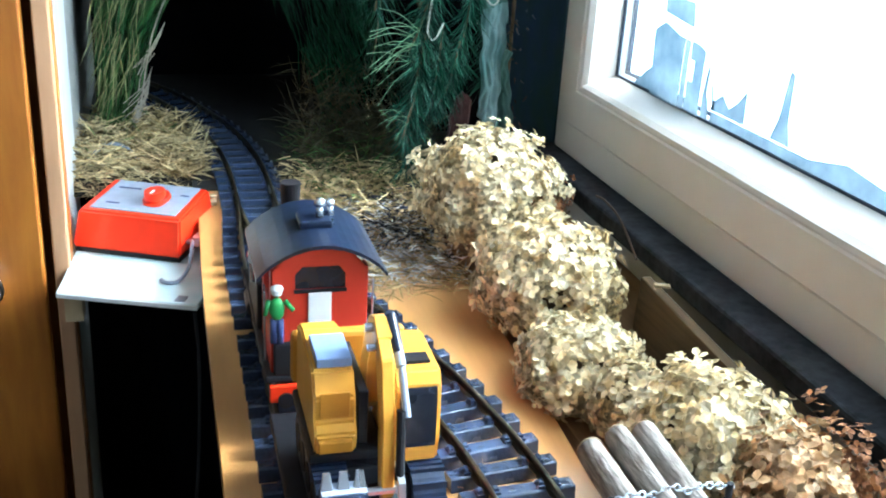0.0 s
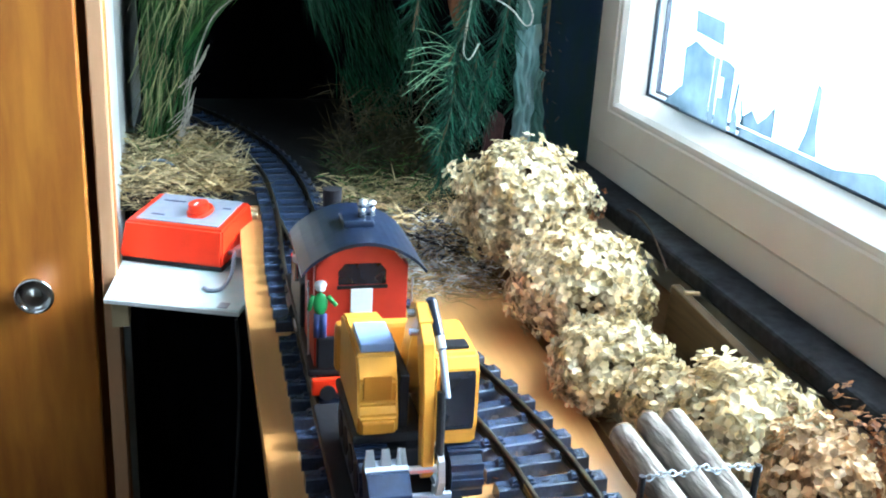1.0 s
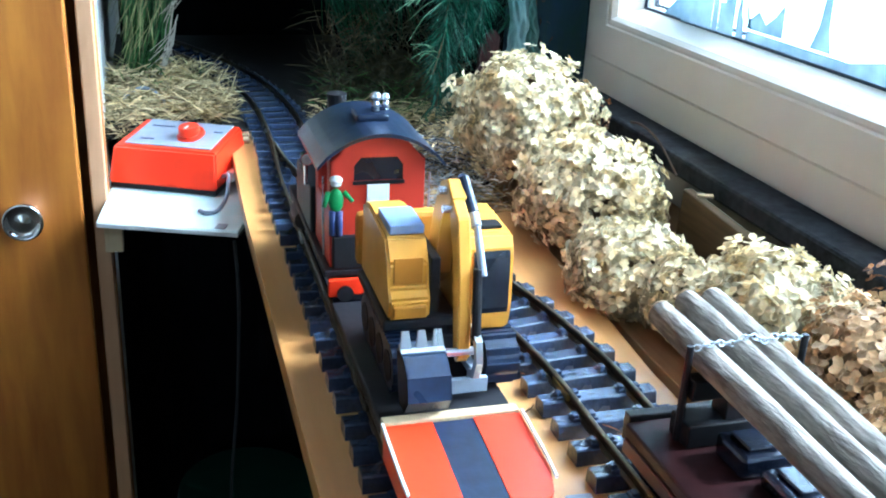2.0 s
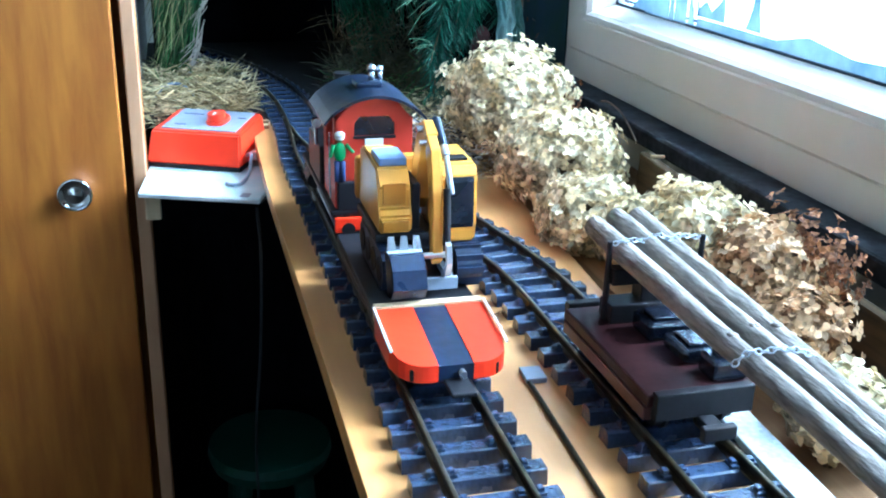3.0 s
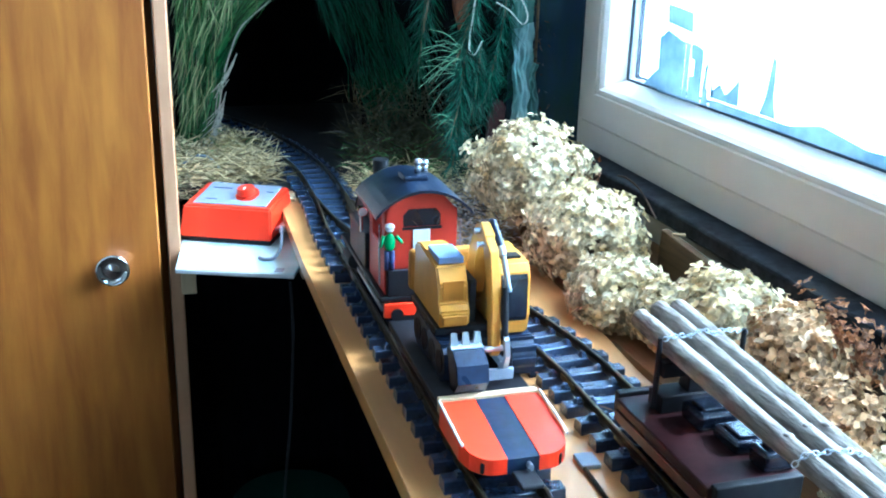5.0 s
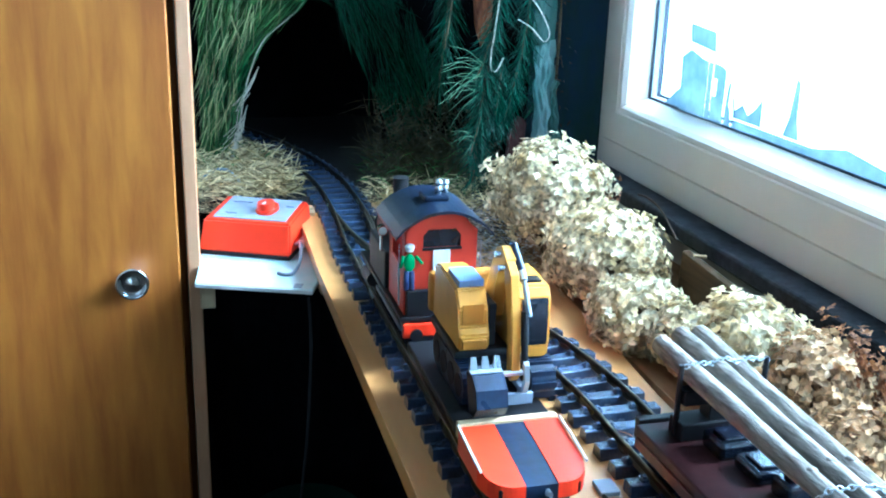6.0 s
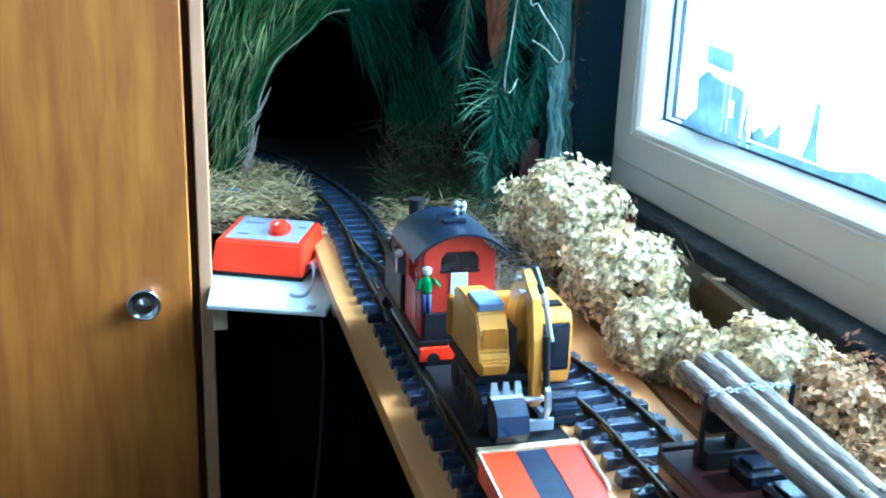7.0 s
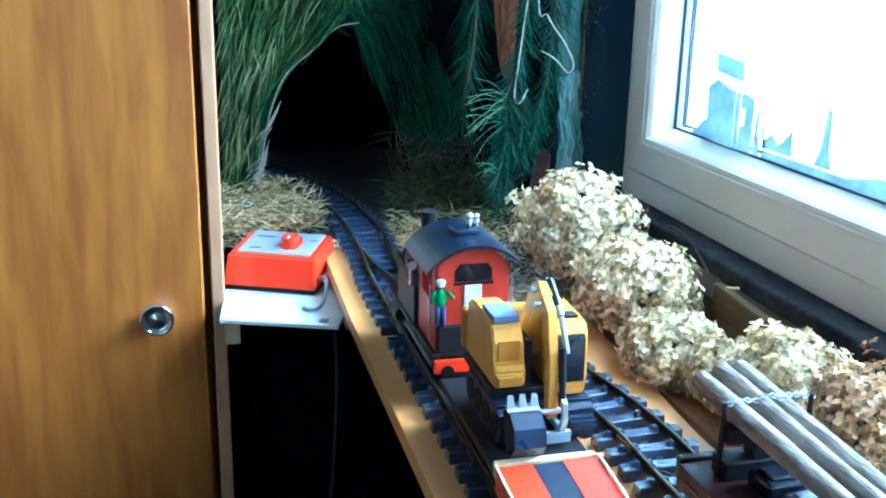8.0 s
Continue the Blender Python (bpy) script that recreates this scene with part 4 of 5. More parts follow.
def timber(name_label, x0, y0, x1, y1, z, r):
    t = thing("log", pose(0, 0, 0), name_label, "log", "logs on the wagon")
    n = 26
    bm = bmesh.new()
    rings = []
    seg = 14
    for i in range(n + 1):
        f = i / n
        p = Vector((x0 + (x1 - x0) * f, y0 + (y1 - y0) * f, z))
        off = noise.noise_vector(p * 9) * 0.0016
        ring = []
        for k in range(seg):
            a = 2 * math.pi * k / seg
            rr = r * (1 + 0.10 * noise.noise(Vector((math.cos(a) * 2, math.sin(a) * 2, f * 9 + x0 * 50))) - 0.40 * f)
            if i in (0, n):
                rr *= 0.93
            ring.append(bm.verts.new(p + off + Vector((math.cos(a) * rr, 0, math.sin(a) * rr))))
        rings.append(ring)
    for a, b in zip(rings, rings[1:]):
        for k in range(seg):
            bm.faces.new((a[k], a[(k + 1) % seg], b[(k + 1) % seg], b[k]))
    part("bark", bm, LOG, t, smooth=True)
    for ring_at, d in ((0, 1), (n, -1)):
        f = ring_at / n
        p = Vector((x0 + (x1 - x0) * f, y0 + (y1 - y0) * f, z))
        e = bmesh.new()
        rod(e, p, p + Vector((0, 0.0008 * d, 0)), r * (0.9 - 0.36 * f), seg=14)
        part("cut_end", e, LOGEND, t, "pale sawn end")
    kn = bmesh.new()
    ball(kn, (x0 + (x1 - x0) * 0.42, y0 + (y1 - y0) * 0.42, z + r * 0.75), r * 0.4, sz=0.5)
    part("knot", kn, LOG, t)


LOG_Z = ZR + 0.073
timber("grey-brown barked branch lying on the timber wagon", 0.327, 0.600, 0.316, 0.07, LOG_Z + 0.0098, 0.0098)
timber("grey-brown barked branch lying between two others", 0.348, 0.607, 0.327, 0.07, LOG_Z + 0.0135, 0.0092)
timber("grey-brown barked branch with a knot, lashed by a chain", 0.370, 0.613, 0.340, 0.07, LOG_Z + 0.0098, 0.0098)


def chain(points, link=0.0050, wire=0.0005, label="", mate=None):
    t = thing("chain", pose(0, 0, 0), label, "chain")
    pts = smooth_line(points, 24)
    dist, last, k = 0.0, pts[0], 0
    bm = None
    for p in pts[1:]:
        dist += (p - last).length
        if dist > link * 0.72:
            d = (p - last).normalized()
            m = Matrix.Translation(p) @ d.to_track_quat("Y", "Z").to_matrix().to_4x4() @ pose(0, 0, 0, 0, 45 + 90 * (k % 2), 0)
            bm = bmesh.new()
            ring = []
            for i in range(11):
                a = 2 * math.pi * i / 10
                ring.append((m @ Vector((0.0018 * math.cos(a), link / 2 * math.sin(a), 0))))
            tube(bm, ring, wire, 5)
            part("link", bm, mate or STEEL, t)
            k += 1
            dist = 0.0
        last = p


chain([(0.312, 0.535, LOG_Z + 0.018), (0.318, 0.535, LOG_Z + 0.0200), (0.327, 0.535, LOG_Z + 0.0215), (0.338, 0.535, LOG_Z + 0.0200), (0.349, 0.535, LOG_Z + 0.0240), (0.359, 0.535, LOG_Z + 0.0200), (0.369, 0.536, LOG_Z + 0.0215), (0.390, 0.537, LOG_Z + 0.018)],
      label="thin silver chain lashing the logs between the stakes")
chain([(0.307, 0.352, LOG_Z + 0.010), (0.316, 0.350, LOG_Z + 0.0195), (0.326, 0.348, LOG_Z + 0.0205), (0.336, 0.346, LOG_Z + 0.0225), (0.350, 0.344, LOG_Z + 0.0195), (0.364, 0.342, LOG_Z + 0.010)],
      label="thin silver chain over the logs")

wp = thing("white_strip", pose(0.364, 0.25, TOP, 0, 0, -2), "speckled white painted wooden strip lying beside the siding", "strip")
part("strip", boxes((-0.012, 0.013, -0.4, 0.200, 0.0100, 0.0165), bevel=0.001), WORNWHITE, wp)

br = thing("metal_rod", pose(0.2480, 0.37, TOP, 0, 0, -2), "thin brass rod lying on the board between the tracks", "rod")
rb = bmesh.new()
rod(rb, (0, -0.5, 0.0022), (0.0005, 0.18, 0.0022), 0.002, seg=10)
part("rod", rb, RAIL, br)
part("end_block", boxes((-0.002, 0.015, 0.165, 0.186, 0.0004, 0.005), bevel=0.001), GREY, br, "small grey end block")


# ---- controller on its ledge ----
def controller():
    lx, ly, lz, lr = 0.0272, 1.239, 0.814, -20
    l = thing("controller_ledge", pose(lx, ly, lz, 0, 0, lr) @ Matrix.Diagonal((0.94, 0.94, 0.94, 1)), "white painted ledge fixed to the wardrobe's edge", "ledge")
    lb = bmesh.new()
    prism(lb, [(-0.066, -0.066), (0.108, -0.066), (0.108, 0.20), (-0.02, 0.20), (-0.109, 0.108)], -0.006, 0.0, "z")
    bmesh.ops.bevel(lb, geom=list(lb.edges), offset=0.0015, segments=1, affect="EDGES")
    part("board", lb, WHITEBOARD, l)
    part("front_lip", boxes((-0.0655, 0.1075, -0.0675, -0.0662, -0.0068, -0.0012), bevel=0.0004), WHITE, l)
    part("under_frame", boxes((-0.060, 0.104, -0.045, 0.195, -0.014, -0.0062)), BLACK, l)
    part("chip", boxes((0.078, 0.090, -0.0615, -0.046, 0.0002, 0.0012)), GREY, l, "chipped grey spots")
    blk = thing("wooden_block", pose(-0.037, 1.228, 0.7745), "raw wooden block under the ledge", "block")
    part("block", boxes((-0.008, 0.012, -0.020, 0.012, -0.002, 0.0335), bevel=0.0015), RAWWOOD, blk)
    t = thing("train_controller", pose(0.0152, 1.2770, lz, 0, 0, -24) @ Matrix.Diagonal((0.85, 0.927, 0.927, 1)), "bright red train controller with grey top and red dial", "controller")
    part("base", boxes((-0.082, 0.078, 0.024, 0.150, 0.0003, 0.008), bevel=0.001), BLACK, t)
    bm = bmesh.new()
    prism(bm, [(0.020, 0.008), (0.034, 0.056), (0.140, 0.066), (0.152, 0.008)], -0.084, 0.080, "x")
    bmesh.ops.bevel(bm, geom=list(bm.edges), offset=0.003, segments=3, affect="EDGES")
    for v in bm.verts:
        k = (v.co.z - 0.008) / 0.058
        v.co.x *= 1 - 0.07 * k
    body = part("housing", bm, RED, t, "glossy red plastic housing")
    slope = math.degrees(math.atan2(0.010, 0.106))
    tp = bmesh.new()
    box(tp, -0.066, 0.064, -0.045, 0.048, -0.0006, 0.0012, bevel=0.0005)
    bmesh.ops.transform(tp, matrix=pose(0, 0.088, 0.0616, slope), verts=tp.verts)
    part("top_plate", tp, GREY, t, "blue-grey scale plate")
    for x0, x1, yy in ((-0.055, -0.02, 0.112), (-0.05, -0.03, 0.062), (0.045, 0.058, 0.105)):
        bar = bmesh.new()
        box(bar, x0, x1, -0.0015, 0.0015, 0.0, 0.0004)
        bmesh.ops.transform(bar, matrix=pose(0, yy, 0.0616 + (yy - 0.088) * 0.094 + 0.0013, slope), verts=bar.verts)
        part("print_bar", bar, BLUE, t)
    d = bmesh.new()
    rod(d, (0.018, 0.082, 0.0618), (0.017, 0.081, 0.0665), 0.022, 0.021, 28)
    rod(d, (0.017, 0.081, 0.0665), (0.0165, 0.080, 0.0775), 0.0165, 0.0145, 24)
    dial = part("dial", d, RED, t, "round red speed dial")
    part("pointer", boxes((0.0155, 0.0175, 0.066, 0.079, 0.0770, 0.0785)), WHITE, dial)
    for r, pts in ((0.0028, [(0.078, 0.050, 0.020), (0.092, 0.036, 0.028), (0.103, 0.010, 0.026), (0.108, -0.014, 0.012), (0.104, -0.036, 0.0030), (0.092, -0.046, 0.0030), (0.080, -0.040, 0.0030)]),):
        c = bmesh.new()
        tube(c, smooth_line(pts, 8), r, 8)
        part("cable", c, CABLE, t, "grey connecting cable")
    plug = boxes((0.080, 0.092, 0.060, 0.082, 0.010, 0.024), bevel=0.002)
    part("plug", plug, WHITE, t, "white plug")
    hc = thing("hanging_cable", pose(0, 0, 0), "thin dark cable hanging down below the ledge", "cable")
    c = bmesh.new()
    tube(c, smooth_line([(0.098, 1.165, 0.796), (0.101, 1.17, 0.72), (0.096, 1.18, 0.58), (0.085, 1.20, 0.42), (0.09, 1.25, 0.2), (0.1, 1.35, 0.012)], 8), 0.0022, 6)
    part("cable", c, DARKCABLE, hc)
    rc = thing("grey_cable", pose(0, 0, 0), "grey cable looped over straw behind the controller", "cable")
    c = bmesh.new()
    tube(c, smooth_line([(-0.03, 1.56, 0.865), (-0.012, 1.55, 0.883), (0.010, 1.545, 0.887), (0.030, 1.55, 0.87), (0.038, 1.555, 0.853)], 8), 0.0026, 8)
    part("cable", c, CABLE, rc)


controller()

# ---- stool in the dark under the shelf ----
st = thing("stool", pose(0.12, 1.40, 0), "dark green round plastic stool on the floor", "stool")
bm = bmesh.new()
rod(bm, (0, 0, 0.285), (0, 0, 0.30), 0.105, 0.102, 36)
rod(bm, (0, 0, 0.265), (0, 0, 0.285), 0.098, 0.105, 36)
part("seat", bm, STOOLGREEN, st)
for k in range(4):
    a = math.pi / 4 + k * math.pi / 2
    lg = bmesh.new()
    rod(lg, (0.10 * math.cos(a), 0.10 * math.sin(a), 0.0), (0.07 * math.cos(a), 0.07 * math.sin(a), 0.268), 0.014, 0.017, 12)
    part("leg", lg, STOOLGREEN, st)


# ---- dried hydrangea heads ----
def hydrangea(name, c, rx, ry, rz, count, size, material, label, seed, foot, loose=0.0):
    rnd = random.Random(seed)
    t = thing(name, pose(c[0], c[1], foot), label, "dried flower", "dried flower heads")
    dz = c[2] - foot
    # added filler closes the head; its dark brown gives shade between florets
    core = bmesh.new()
    bmesh.ops.create_icosphere(core, subdivisions=3, radius=1)
    for v in core.verts:
        k = 0.68 + 0.2 * noise.noise(v.co * 2.2 + Vector((seed, 0, 0)))
        v.co = Vector((v.co.x * rx * k, v.co.y * ry * k, v.co.z * rz * k + dz))
    if loose:
        core.free()
    else:
        part("core", core, CORE, t, smooth=True)
    verts, faces = [], []
    for i in range(count):
        z = rnd.uniform(-0.75, 1)
        a = rnd.uniform(0, 2 * math.pi)
        q = math.sqrt(1 - z * z)
        n0 = Vector((q * math.cos(a), q * math.sin(a), z))
        lump = 1 + 0.22 * noise.noise(n0 * 1.9 + Vector((seed * 3.1, 0, 0))) + 0.17 * noise.noise(n0 * 5 + Vector((0, seed, 0)))
        depth = rnd.choice((rnd.uniform(0.66, 0.90), rnd.uniform(0.88, 1.02), rnd.uniform(0.95, 1.14))) * lump - loose * rnd.random() * 0.5
        p = Vector((n0.x * rx * depth, n0.y * ry * depth, n0.z * rz * depth + dz))
        nn = (n0 + Vector((rnd.gauss(0, 0.38), rnd.gauss(0, 0.38), rnd.gauss(0, 0.38)))).normalized()
        u = nn.orthogonal().normalized()
        v = nn.cross(u)
        twist = rnd.uniform(0, math.pi)
        s = size * rnd.uniform(0.6, 1.15)
        for k in range(4):
            if rnd.random() < 0.08:
                continue
            b = twist + k * math.pi / 2 + rnd.gauss(0, 0.15)
            d = u * math.cos(b) + v * math.sin(b)
            w = nn.cross(d)
            cup = rnd.uniform(-0.15, 0.7)
            curl = rnd.uniform(-0.5, 0.4)
            m0 = len(verts)
            verts += [p + nn * 0.0004,
                      p + d * s * 0.5 - w * s * 0.42 + nn * s * (cup * 0.35 + 0.10),
                      p + d * s * 0.5 + w * s * 0.42 + nn * s * (cup * 0.35 + 0.10),
                      p + d * s * 0.55 + nn * s * cup * 0.30,
                      p + d * s * 0.98 - w * s * 0.2 + nn * s * (cup * 0.6 + curl * 0.3),
                      p + d * s * 0.98 + w * s * 0.2 + nn * s * (cup * 0.6 + curl * 0.3)]
            faces += [(m0, m0 + 1, m0 + 3), (m0, m0 + 3, m0 + 2), (m0 + 1, m0 + 4, m0 + 3), (m0 + 3, m0 + 5, m0 + 2), (m0 + 3, m0 + 4, m0 + 5)]
    me = bpy.data.meshes.new("petals")
    me.from_pydata([tuple(v) for v in verts], [], faces)
    me.materials.append(material)
    ob = new("petals", me)
    ob.parent = t
    tagged(ob, kind="stuff")
    for k in range(7):
        a = 2 * math.pi * k / 7
        sm = bmesh.new()
        tube(sm, smooth_line([(0.004 * math.cos(a), 0.004 * math.sin(a), 0.0), (rx * 0.25 * math.cos(a), ry * 0.25 * math.sin(a), dz * 0.5),
                              (rx * 0.55 * math.cos(a), ry * 0.55 * math.sin(a), dz)], 4), 0.0016, 5)
        part("stalk", sm, TWIG, t)
    return t


BASE = TOP - 0.0078
CREAM = "dried cream-white hydrangea head lying behind the siding"
hydrangea("hydrangea", (0.433, 1.148, 0.935), 0.0784, 0.0804, 0.0657, 2500, 0.0084, PETAL, "large dried cream hydrangea head at the tunnel's foot", 1, BASE)
hydrangea("hydrangea", (0.446, 0.976, 0.901), 0.0698, 0.0776, 0.0534, 1900, 0.0084, PETAL, CREAM, 2, BASE)
hydrangea("hydrangea", (0.429, 0.839, 0.875), 0.0539, 0.0558, 0.0404, 1150, 0.0082, PETAL, "small dried cream hydrangea head behind the siding", 3, BASE)
hydrangea("hydrangea", (0.442, 0.759, 0.877), 0.0345, 0.0383, 0.0325, 560, 0.0084, PETAL, "small cream hydrangea head between two larger ones", 4, BASE)
hydrangea("hydrangea", (0.459, 0.664, 0.903), 0.0571, 0.059, 0.0495, 1500, 0.0084, PETAL, "dried cream-pink hydrangea head beside the logs", 5, BASE)
hydrangea("hydrangea", (0.492, 1.129, 0.923), 0.0332, 0.044, 0.044, 420, 0.0055, PETALBROWN, "browned dried hydrangea florets beside the cream head", 9, BASE, loose=0.7)
hydrangea("hydrangea", (0.478, 0.585, 0.903), 0.048, 0.060, 0.050, 950, 0.0078, PETALTAN, "withered pinkish-tan hydrangea head before the sill", 6, BASE, loose=0.45)
hydrangea("hydrangea", (0.512, 0.575, 0.912), 0.026, 0.075, 0.050, 330, 0.0058, PETALBROWN, "loose orange-brown hydrangea florets along the plank", 10, BASE, loose=0.9)
hydrangea("hydrangea", (0.450, 0.485, 0.887), 0.040, 0.054, 0.046, 560, 0.0072, PETALTAN, "withered tan hydrangea head behind the logs", 7, BASE, loose=0.55)
hydrangea("hydrangea", (0.424, 0.398, 0.882), 0.0319, 0.0356, 0.0319, 460, 0.0086, PETAL, "small dried cream hydrangea head behind the logs", 8, BASE)


# ---- tunnel, hanging greenery, straw ----
def sheet(outline, y0, y1):
    return prism(bmesh.new(), outline, y0, y1, "y")


DEEP = pose(0.040, 0.07, 0) @ Matrix.Diagonal((1.045, 1, 1, 1))   # place of the tunnel set
SHIFT = pose(0.024, 0, 0)                                          # place of the pine in front of it
tunnel = thing("tunnel_mouth", DEEP, "tunnel mouth under hanging greenery, darkness put in by black sheets", "tunnel")
# black screens and lining are added; their colour makes the inside dark
part("left_screen", sheet([(-0.066, 0.8503), (-0.030, 0.8503), (-0.012, 0.885), (0.003, 0.915), (0.014, 0.966), (0.026, 1.016), (0.052, 1.076), (0.140, 1.165), (0.190, 1.156), (0.190, 1.44), (-0.066, 1.44)], 1.67, 1.676), SHADEBLACK, tunnel)
part("right_screen", sheet([(0.191, 1.155), (0.214, 1.09), (0.236, 1.02), (0.255, 0.95), (0.268, 0.8503), (0.545, 0.8503), (0.545, 1.44), (0.191, 1.44)], 1.655, 1.661), SHADEBLACK, tunnel)
part("inner_lining", boxes((-0.060, 0.545, 2.110, 2.116, 0.8503, 1.44), (-0.060, 0.545, 1.677, 2.110, 1.40, 1.406)), SHADEBLACK, tunnel)
# dark blue sheet added over the plaster between window and far wall
solid("wall_sheet", boxes((0.604, 0.611, 1.383, 2.19, 0.8503, 1.9)), DARKWALL, "dark blue sheet added over the wall beside the window", "cloth")

# added sheet: its black takes the place of deep shade below the boards
cur = thing("shade_curtain", pose(0, 0, 0), "added black sheet that darkens the space below the tunnel board", "curtain")
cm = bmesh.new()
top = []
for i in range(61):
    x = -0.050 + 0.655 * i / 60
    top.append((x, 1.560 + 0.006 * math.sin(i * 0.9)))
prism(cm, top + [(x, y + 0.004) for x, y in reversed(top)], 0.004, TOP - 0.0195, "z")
part("cloth", cm, SHADEBLACK, cur)

rnd = random.Random(11)
rows = []
EDGE = [(0.87, -0.020), (0.885, -0.012), (0.915, 0.003), (0.966, 0.014), (1.016, 0.026), (1.076, 0.052), (1.165, 0.140), (1.22, 0.19), (1.8, 0.19)]


def edge_x(z):
    for (za, xa), (zb, xb) in zip(EDGE, EDGE[1:]):
        if z <= zb:
            return xa + (xb - xa) * max(0.0, (z - za) / (zb - za))
    return EDGE[-1][1]


while len(rows) < 7600:
    z = rnd.uniform(0.90, 1.58)
    x = rnd.uniform(-0.056, edge_x(z) - 0.004)
    ln = rnd.uniform(0.04, 0.11)
    slope = (edge_x(z) - edge_x(z - 0.06)) / 0.06
    near = max(0.0, (x + 0.056) / (edge_x(z) + 0.056))
    clump = noise.noise(Vector((x * 38, z * 12, 1)))
    dx = -slope * (0.25 + 0.9 * near ** 2) - 0.08 + 0.35 * clump + rnd.gauss(0, 0.13)
    way = Vector((dx, -0.12 + rnd.gauss(0, 0.15), -1)).normalized()
    tip = z + way.z * ln
    if tip < 0.862 or x + way.x * ln > edge_x(tip) - 0.001 or x + way.x * ln < -0.062:
        continue
    rows.append(((x, 1.664 - (0.5 + 0.5 * clump) * 0.05 - rnd.random() ** 2 * 0.035, z), way, ln, rnd.uniform(0.0011, 0.0026), rnd.uniform(-0.06, 0.06)))
mt = thing("grass_garland", DEEP, "dense hanging green needle garland round the tunnel mouth", "greenery")
for za, zb in ((0.0, 0.98), (0.98, 1.08), (1.08, 1.18), (1.18, 1.30), (1.30, 2.0)):
    for side in (0, 1):
        some = [r for r in rows if za <= r[0][2] < zb and (r[0][0] > 0.02 + (za > 1) * 0.03) == bool(side)]
        if some:
            g = new("needle_tuft", blades("needle_tuft", some, GRASS))
            g.parent = mt
            tagged(g, kind="stuff")
pale = []
while len(pale) < 420:
    z = rnd.uniform(0.93, 1.55)
    x = rnd.uniform(-0.056, edge_x(z) - 0.008)
    if x > edge_x(z - 0.08) - 0.004:
        continue
    pale.append(((x, 1.588 - rnd.random() * 0.012, z), (-0.25 + rnd.gauss(0, 0.25) - 1.5 * max(0.0, x), -0.1, -1), rnd.uniform(0.035, 0.08), rnd.uniform(0.0010, 0.0022), rnd.uniform(-0.1, 0.3)))
g = new("dry_tip", blades("dry_tip", pale, STRAWGREEN))
g.parent = mt
tagged(g, "pale dry needle tips", kind="stuff")

# grass that hangs over and beside the opening, its shade mixed into the green
hang = []
while len(hang) < 2100:
    z = rnd.uniform(0.90, 1.60)
    left = 0.150 + max(0.0, 1.20 - z) * 0.42
    x = rnd.uniform(left, left + 0.13 + 0.1 * max(0.0, z - 1.2))
    clump = noise.noise(Vector((x * 22, z * 9, 7)))
    if clump < -0.12:
        continue
    ln = rnd.uniform(0.04, 0.10)
    hang.append(((x, 1.640 - rnd.random() ** 2 * 0.05, z), (0.30 + 0.5 * clump + rnd.gauss(0, 0.14), rnd.gauss(0, 0.12), -1), ln, rnd.uniform(0.0010, 0.0022), rnd.uniform(-0.1, 0.2)))
for i in range(420):
    x = rnd.uniform(0.06, 0.24)
    hang.append(((x, 1.63 - rnd.random() * 0.03, 1.215 + rnd.gauss(0, 0.018) - 0.12 * max(0.0, x - 0.15)), (1.0, rnd.gauss(0, 0.1), -0.25 + rnd.gauss(0, 0.12)), rnd.uniform(0.05, 0.1), rnd.uniform(0.0010, 0.002), rnd.uniform(0.0, 0.3)))
mt = thing("grass_garland", DEEP, "grass hanging beside the tunnel mouth, shade put into its dark green", "greenery")
for za, zb in ((0.0, 1.1), (1.1, 1.25), (1.25, 2.0)):
    g = new("needle_tuft", blades("needle_tuft", [r for r in hang if za <= r[0][2] < zb], NEEDLESHADE))
    g.parent = mt
    tagged(g, kind="stuff")
# dead branch that edges the opening
db = bmesh.new()
def nearer(x, y, z, k):
    return (-0.073 + (x + 0.073) * k, -0.113 + (y + 0.113) * k, 1.326 - (1.326 - z) * k)


tube(db, smooth_line([nearer(x, 1.66, z, 0.965) for x, z in ((0.180, 1.168), (0.140, 1.158), (0.098, 1.118), (0.052, 1.076), (0.026, 1.016), (0.014, 0.966), (0.002, 0.90), (-0.020, 0.842))], 8), 0.0013, 7)
twig_t = thing("dead_branch", DEEP, "bleached dry branch edging the tunnel mouth", "branch")
part("branch", db, DEAD, twig_t)
for k in range(44):
    db = bmesh.new()
    z = 0.875 + 0.165 * rnd.random() ** 1.4
    x = edge_x(z) + 0.003
    ln = rnd.uniform(0.03, 0.07)
    tube(db, smooth_line([(x, 1.601, z), (x - 0.22 * ln + rnd.gauss(0, 0.003), 1.597, max(0.853, z - 0.45 * ln)), (x - 0.55 * ln + rnd.gauss(0, 0.006), 1.59 - rnd.random() * 0.01, max(0.853, z - 0.9 * ln))], 4), 0.0007, 5)
    part("side_twig", db, DEAD, twig_t)


